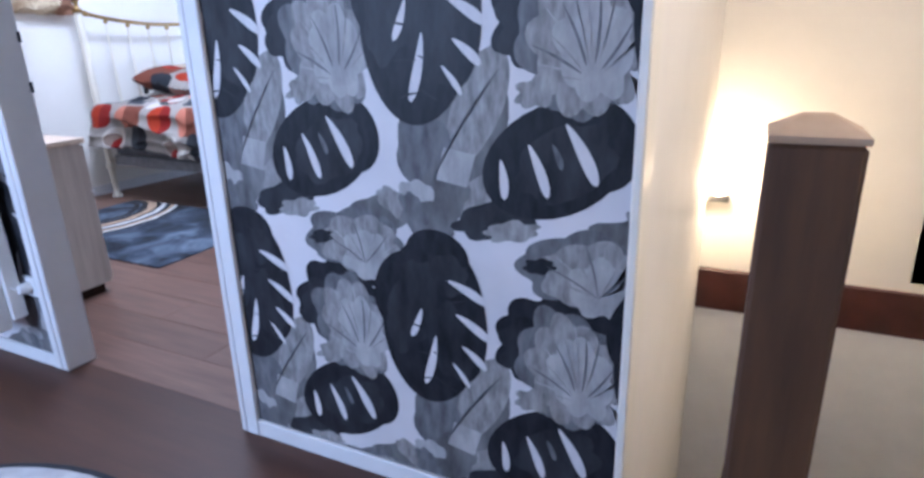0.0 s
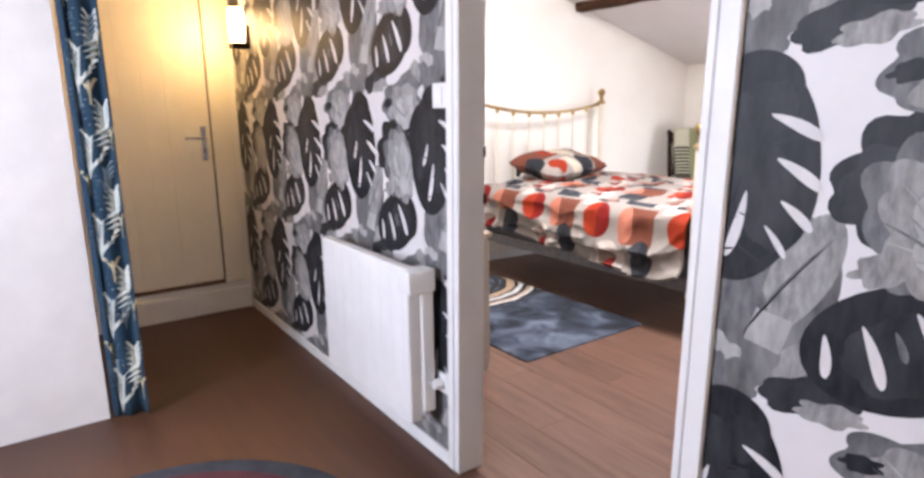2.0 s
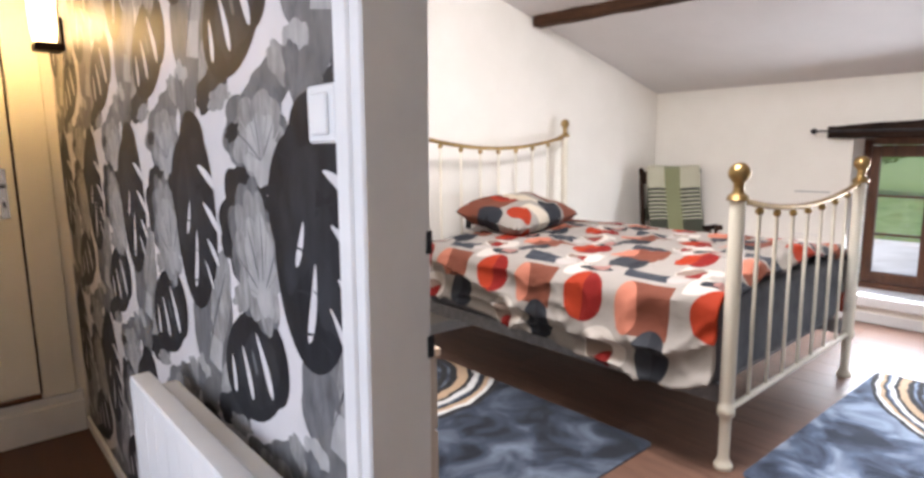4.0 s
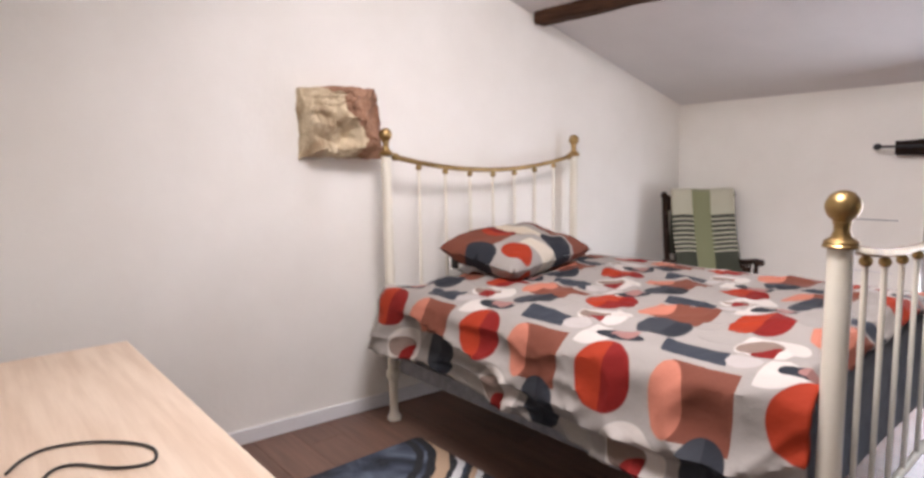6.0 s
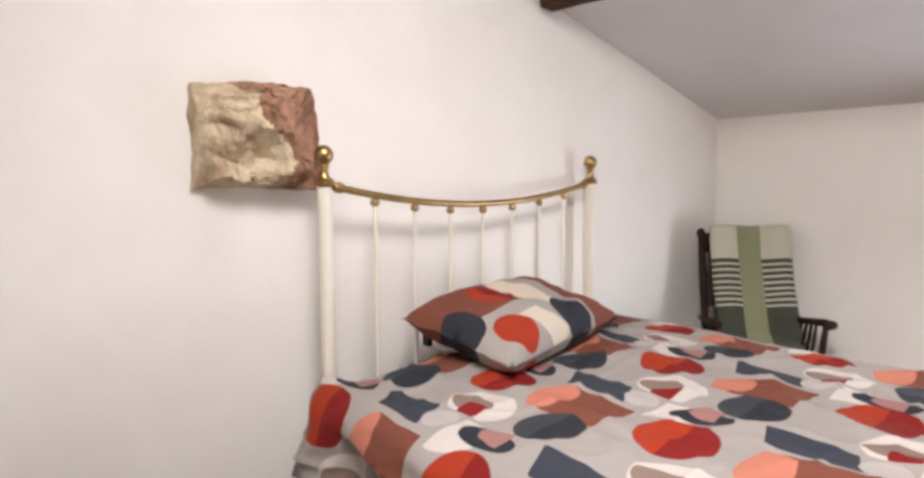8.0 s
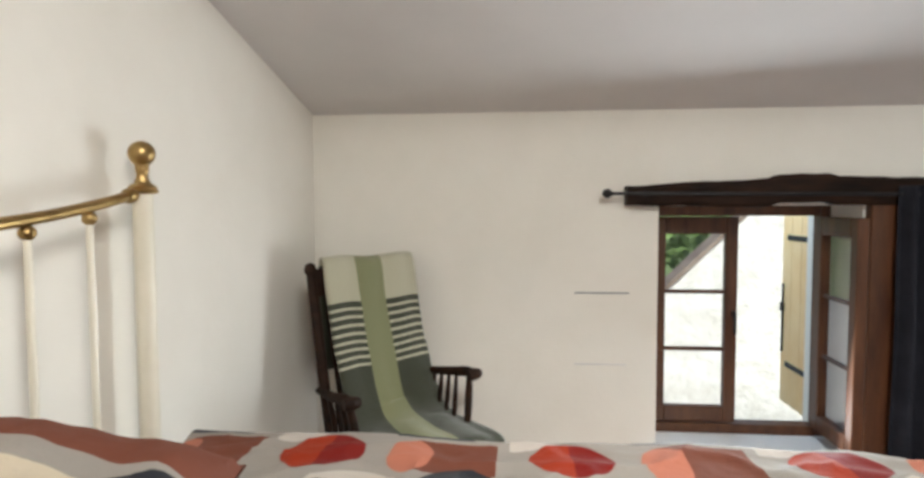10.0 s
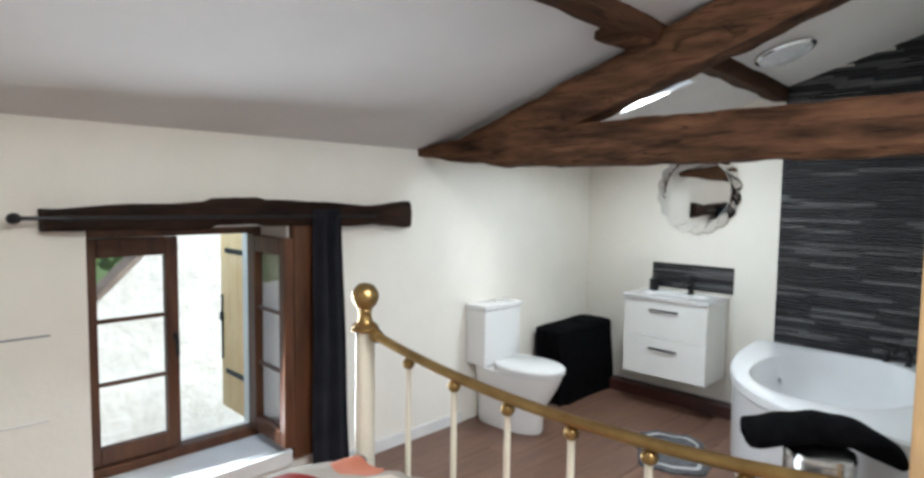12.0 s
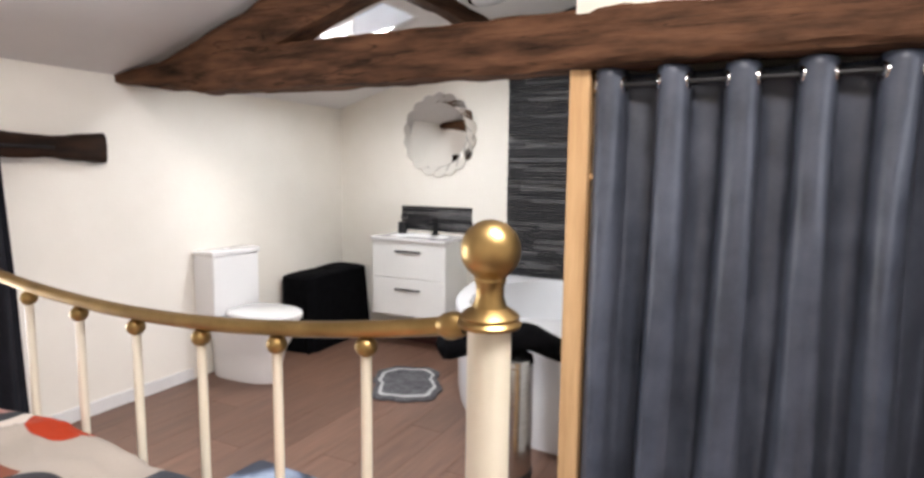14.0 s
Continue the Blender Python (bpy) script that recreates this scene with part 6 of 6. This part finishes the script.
tub = thing("bathtub", "white acrylic corner bath with a curved front", "bathtub", 0, 0, 0)
part("panel", bath(), M_ACRYL, tub)
part("shell", grid_mesh(72, 30, bath_bowl, close_u=True), M_ACRYL, tub)
part("end_panel", boxes(((-0.71, 3.372, 0.0), (0.684, 3.380, 0.56))), M_ACRYL, tub)
part("overflow", lathe([(0.022, 0), (0.022, 0.006), (0.012, 0.01)], 18), M_CHROME, tub).matrix_basis = pose(0.30, 4.215, 0.42, 65, 0, 0)
btap = thing("bath_tap", "matt black deck-mounted bath taps on the rim", "tap", 0.612, 3.63, 0.574, 72)
for k, dx in enumerate((-0.12, 0.0, 0.12)):
    part("tap_handle", lathe([(0.022, 0), (0.022, 0.006), (0.014, 0.01), (0.014, 0.05), (0.020, 0.055), (0.018, 0.075)], 16, centre=(dx, 0, 0)), M_BLACKMETAL, btap)
part("spout", tube(smooth_path([(0, 0, 0.05), (0, 0.03, 0.10), (0, 0.12, 0.11), (0, 0.17, 0.085)]), 0.013, 12), M_BLACKMETAL, btap)

# pedal bin with a towel over it
bn = thing("pedal_bin", "tall brushed steel pedal bin beside the bath", "bin", -0.955, 3.70, 0)
part("barrel", lathe([(0.125, 0.02), (0.128, 0.03), (0.128, 0.50), (0.126, 0.505)], 40), M_STEEL, bn)
part("base_ring", lathe([(0.132, 0.0), (0.134, 0.005), (0.134, 0.022), (0.126, 0.028)], 40), M_BLACKMETAL, bn)
part("lid", lathe([(0.129, 0.506), (0.131, 0.512), (0.125, 0.530), (0.085, 0.546), (0.0, 0.552)][:-1], 40), M_STEEL, bn)
part("label_print", boxes(*[((-0.1315, -0.045 + 0.0, 0.18 + 0.022 * k), (-0.1285, 0.02 - 0.006 * (k % 3), 0.192 + 0.022 * k)) for k in range(8)]), M_BEDRAIL, bn, "grey printed lettering too worn to read")
part("pedal", boxes(((-0.175, -0.03, 0.012), (-0.12, 0.03, 0.022)), bevel=0.003), M_BLACKMETAL, bn)


def towel(u, v):
    a = (u - 0.5) * 2
    L = 0.30 * a
    ang = math.pi * 2 * v
    th = 0.060 * (1 - 0.25 * abs(a) ** 6) + 0.004 * math.sin(u * 25 + v * 9)
    drop = 0.07 * max(0, a - 0.35) + 0.16 * max(0, a - 0.55) ** 1.5 + 0.03 * max(0, -a - 0.5)
    k = 0.25 if abs(a) > 0.985 else 1.0
    return (L, 0.105 * math.cos(ang) * k + 0.045 * (1 - a * a), th * math.sin(ang) * k + 0.596 - drop + 0.006 * math.cos(a * 5))


tl = single("towel", grid_mesh(50, 24, lambda u, v: towel(v, u), close_u=True), M_BLACK, "folded black towel laid on top of the pedal bin", "towel", -0.945, 3.70, 0, -52)

# bath mat
M_MATGREY = mat_noise("grey_tufted_mat", (0.055, 0.055, 0.062), (0.13, 0.13, 0.14), 25, 0.95, 1.0, 240, dist=0.006)
M_MATPALE = mat_noise("pale_tufted_edge", (0.40, 0.40, 0.40), (0.55, 0.55, 0.55), 25, 0.95, 1.0, 240, dist=0.006)


def mat_shape(scale, z0, z1):
    bm = bmesh.new()
    n = 72
    rows = []
    for sc, z in ((scale, z0), (scale, z1 - 0.003), (scale * 0.985, z1)):
        row = []
        for k in range(n):
            a = 2 * math.pi * k / n
            c, s = math.cos(a), math.sin(a)
            r = (abs(c / 0.29) ** 5 + abs(s / 0.20) ** 5) ** (-1 / 5)
            r *= 1 + 0.05 * math.sin(a * 6 + 0.7) + 0.03 * math.sin(a * 11)
            row.append(bm.verts.new((r * c * sc, r * s * sc, z)))
        rows.append(row)
    for a, b in zip(rows, rows[1:]):
        for k in range(n):
            bm.faces.new((a[k], a[(k + 1) % n], b[(k + 1) % n], b[k]))
    bm.faces.new(rows[-1])
    bm.faces.new(rows[0][::-1])
    return bm


bmatt = thing("bath_mat", "dark grey tufted bath mat with a pale wavy border line", "bath mat", -0.235, 4.64, 0, 33)
part("outer", mat_shape(1.0, 0, 0.014), M_MATGREY, bmatt)
part("border_line", mat_shape(0.84, 0.010, 0.016), M_MATPALE, bmatt)
part("centre", mat_shape(0.74, 0.012, 0.018), M_MATGREY, bmatt)

# ceiling light
cl = thing("ceiling_light", "round chrome-rimmed flush ceiling light, switched off", "ceiling light", -0.10, 4.16, roof(4.16))
cl.matrix_basis = Matrix.Translation((-0.10, 4.165, roof(4.165))) @ Matrix.Rotation(-math.atan(PITCH), 4, "X")
part("rim", lathe([(0.150, -0.004), (0.152, -0.02), (0.140, -0.030), (0.128, -0.026)], 44), M_CHROME, cl)
M_OPAL = mat_noise("opal_glass", (0.60, 0.61, 0.63), (0.65, 0.66, 0.68), 3, 0.2, 0.0, 20)
part("diffuser", lathe([(0.135, -0.024), (0.13, -0.035), (0.09, -0.052), (0.03, -0.060)], 44), M_OPAL, cl)

# ---- roof windows and outdoors ----
# the second frame trims the opening added to light the bedroom
for i, (x0, x1, y0, y1) in enumerate((SKY_A, SKY_ADDED)):
    rw = thing("window_%d" % (i + 2), "white framed roof window in the sloping ceiling, real over the bathroom, added over the bedroom", "roof window", 0, 0, 0)
    tagged(rw, kind="structure")
    bm = bmesh.new()
    for a, b, c, d in ((x0, x0 + 0.02, y0, y1), (x1 - 0.02, x1, y0, y1), (x0 + 0.02, x1 - 0.02, y0, y0 + 0.02), (x0 + 0.02, x1 - 0.02, y1 - 0.02, y1)):
        vs = [bm.verts.new((x, y, roof(y) + h)) for h in (0.003, 0.17) for x, y in ((a, c), (b, c), (b, d), (a, d))]
        for f in ((0, 1, 2, 3), (7, 6, 5, 4), (0, 4, 5, 1), (1, 5, 6, 2), (2, 6, 7, 3), (3, 7, 4, 0)):
            bm.faces.new([vs[k] for k in f])
    part("window_frame", bm, M_WHITE, rw)
M_FACADE = mat_noise("limewashed_stone_facade", (0.70, 0.68, 0.62), (0.88, 0.87, 0.83), 3.5, 0.9, 1.0, 9, dist=0.03)
M_GRASS = mat_noise("grass", (0.11, 0.18, 0.05), (0.20, 0.29, 0.10), 1.2, 0.9, 0.8, 40, dist=0.05)
M_YELLOW = mat_noise("yellow_shutter_paint", (0.90, 0.60, 0.28), (0.94, 0.68, 0.36), 5, 0.55, 0.15, 60)
M_TILE = mat_noise("clay_roof_tile", (0.20, 0.15, 0.12), (0.32, 0.26, 0.21), 6, 0.85, 0.8, 30)
setting("ground", boxes(((-400, -400, -3.0), (400, 400, -2.8))), M_GRASS, "green lawn outside", "ground")
M_GRAVEL = mat_noise("pale_gravel", (0.50, 0.49, 0.46), (0.66, 0.65, 0.62), 0.8, 0.9, 0.8, 30, dist=0.03)
setting("pavement", boxes(((-40, 6.75, -2.85), (12, 31.0, -2.78))), M_GRAVEL, "pale gravel yard outside the window", "yard")
shut = thing("shutter", "open yellow wooden shutter with black iron hinges", "shutter", -2.04, 6.37, 0)
for k in range(3):
    part("board", boxes(((-0.015, 0.005 + 0.115 * k, 0.20), (0.015, 0.118 + 0.115 * k, 1.38)), bevel=0.003), M_YELLOW, shut)
for z in (0.42, 1.16):
    part("hinge_strap", boxes(((-0.021, 0.0, z), (-0.0155, 0.28, z + 0.03)), bevel=0.002), M_BLACKMETAL, shut)
part("bolt", boxes(((-0.030, 0.31, 0.74), (-0.0155, 0.34, 0.79)), ((-0.025, 0.318, 0.50), (-0.0155, 0.328, 0.90))), M_BLACKMETAL, shut)
house = thing("house", "pale stone neighbouring house with a clay tile roof", "house", 0, 10.5, -2.8)
bm = bmesh.new()
prof = [(-2.3, 0.0), (7.0, 0.0), (7.0, 6.4), (1.55, 6.4), (-2.3, 2.6)]
a = [bm.verts.new((x, 0.0, z)) for x, z in prof]
b = [bm.verts.new((x, 0.3, z)) for x, z in prof]
bm.faces.new(a)
bm.faces.new(b[::-1])
for k in range(5):
    bm.faces.new((a[k], b[k], b[(k + 1) % 5], a[(k + 1) % 5]))
part("wall", bm, M_FACADE, house, smooth=False)
bm = bmesh.new()
vs = [bm.verts.new(p) for p in ((-2.4, -0.04, 2.53), (1.6, -0.04, 6.46), (1.6, 0.3, 6.46), (-2.4, 0.3, 2.53), (-2.4, -0.04, 2.60), (1.6, -0.04, 6.53), (1.6, 0.3, 6.53), (-2.4, 0.3, 2.60))]
for f in ((0, 1, 2, 3), (7, 6, 5, 4), (0, 4, 5, 1), (1, 5, 6, 2), (2, 6, 7, 3), (3, 7, 4, 0)):
    bm.faces.new([vs[k] for k in f])
part("roof", bm, M_TILE, house, smooth=False)
M_LEAF = mat_noise("foliage", (0.11, 0.19, 0.05), (0.20, 0.30, 0.10), 3, 0.7, 0.3, 30)
tree = thing("tree", "leafy green garden tree behind the neighbouring house", "tree", -1.2, 17.0, -2.8)
tagged(tree, group="garden trees")
part("trunk", tube([(0, 0, 0), (0.1, 0, 1.5), (0.0, 0.1, 3.2), (0.2, 0.0, 4.6)], [0.28, 0.22, 0.16, 0.06], 12), M_BEAM, tree)
rng = random.Random(4)
vv, ff = [], []
for k in range(5200):
    p = Vector((rng.gauss(0, 1), rng.gauss(0, 1), rng.gauss(0, 0.8)))
    p = p.normalized() * rng.uniform(0.6, 1.0) ** 0.5
    c = Vector((p.x * 3.2, p.y * 3.0, 5.0 + p.z * 2.6)) * 1.0
    if noise.noise(c * 0.8) < -0.15:
        continue
    e1 = Vector((rng.uniform(-1, 1), rng.uniform(-1, 1), rng.uniform(-1, 1))).normalized() * 0.16
    e2 = e1.orthogonal().normalized() * 0.09
    i = len(vv)
    vv += [c - e1, c + e2, c + e1, c - e2]
    ff.append((i, i + 1, i + 2, i + 3))
me = bpy.data.meshes.new("crown")
me.from_pydata([tuple(v) for v in vv], [], ff)
me.materials.append(M_LEAF)
crown = new("crown", me)
crown.parent = tree
tagged(crown, kind="stuff")

for x, y, r in ((-9.0, 52.0, 40), (-15.5, 55.0, 130), (-22.0, 50.0, 250)):
    copy_thing(tree, pose(x, y, -2.8, 0, 0, r))

# ---- floor planks ----
M_PLANK = mat_noise("brown_laminate", (0.118, 0.060, 0.040), (0.205, 0.114, 0.078), 5, 0.36, 0.2, 45, stretch=(0.5, 6, 1), spread=(0.3, 0.7), rough2=0.5)
t_, n_, l_, b_ = nodes_of(M_PLANK)
info = n_.new("ShaderNodeObjectInfo")
hue = n_.new("ShaderNodeHueSaturation")
rng_ = n_.new("ShaderNodeMapRange")
rng_.inputs[3].default_value, rng_.inputs[4].default_value = 0.89, 1.12
l_.new(info.outputs["Random"], rng_.inputs[0])
l_.new(rng_.outputs[0], hue.inputs["Value"])
src = b_.inputs["Base Color"].links[0].from_socket
l_.new(src, hue.inputs["Color"])
l_.new(hue.outputs[0], b_.inputs["Base Color"])


def plank_mesh(w, h):
    me = bpy.data.meshes.new("plank")
    b = boxes(((0, 0, -0.0035), (w - 0.0018, h - 0.0018, 0.0)), bevel=0.0008)
    b.to_mesh(me)
    b.free()
    me.materials.append(M_PLANK)
    return me


PW, PH = 1.28, 0.192
planks = {}
row = 0
y = 1.2365
while y < 5.86:
    x = -5.2 - (row * 0.47) % PW
    h = min(PH, 5.862 - y)
    while x < 0.70:
        a, e = max(x, -5.1), min(x + PW, 0.70 if y > 3.26 else -0.212)
        if e - a > 0.02:
            key = (round(e - a, 3), round(h, 3))
            if key not in planks:
                planks[key] = plank_mesh(*key)
            ob = new("plank", planks[key])
            ob.matrix_basis = pose(a, y, 0)
            ob.parent = FLOOR
        x += PW
    y += PH
    row += 1
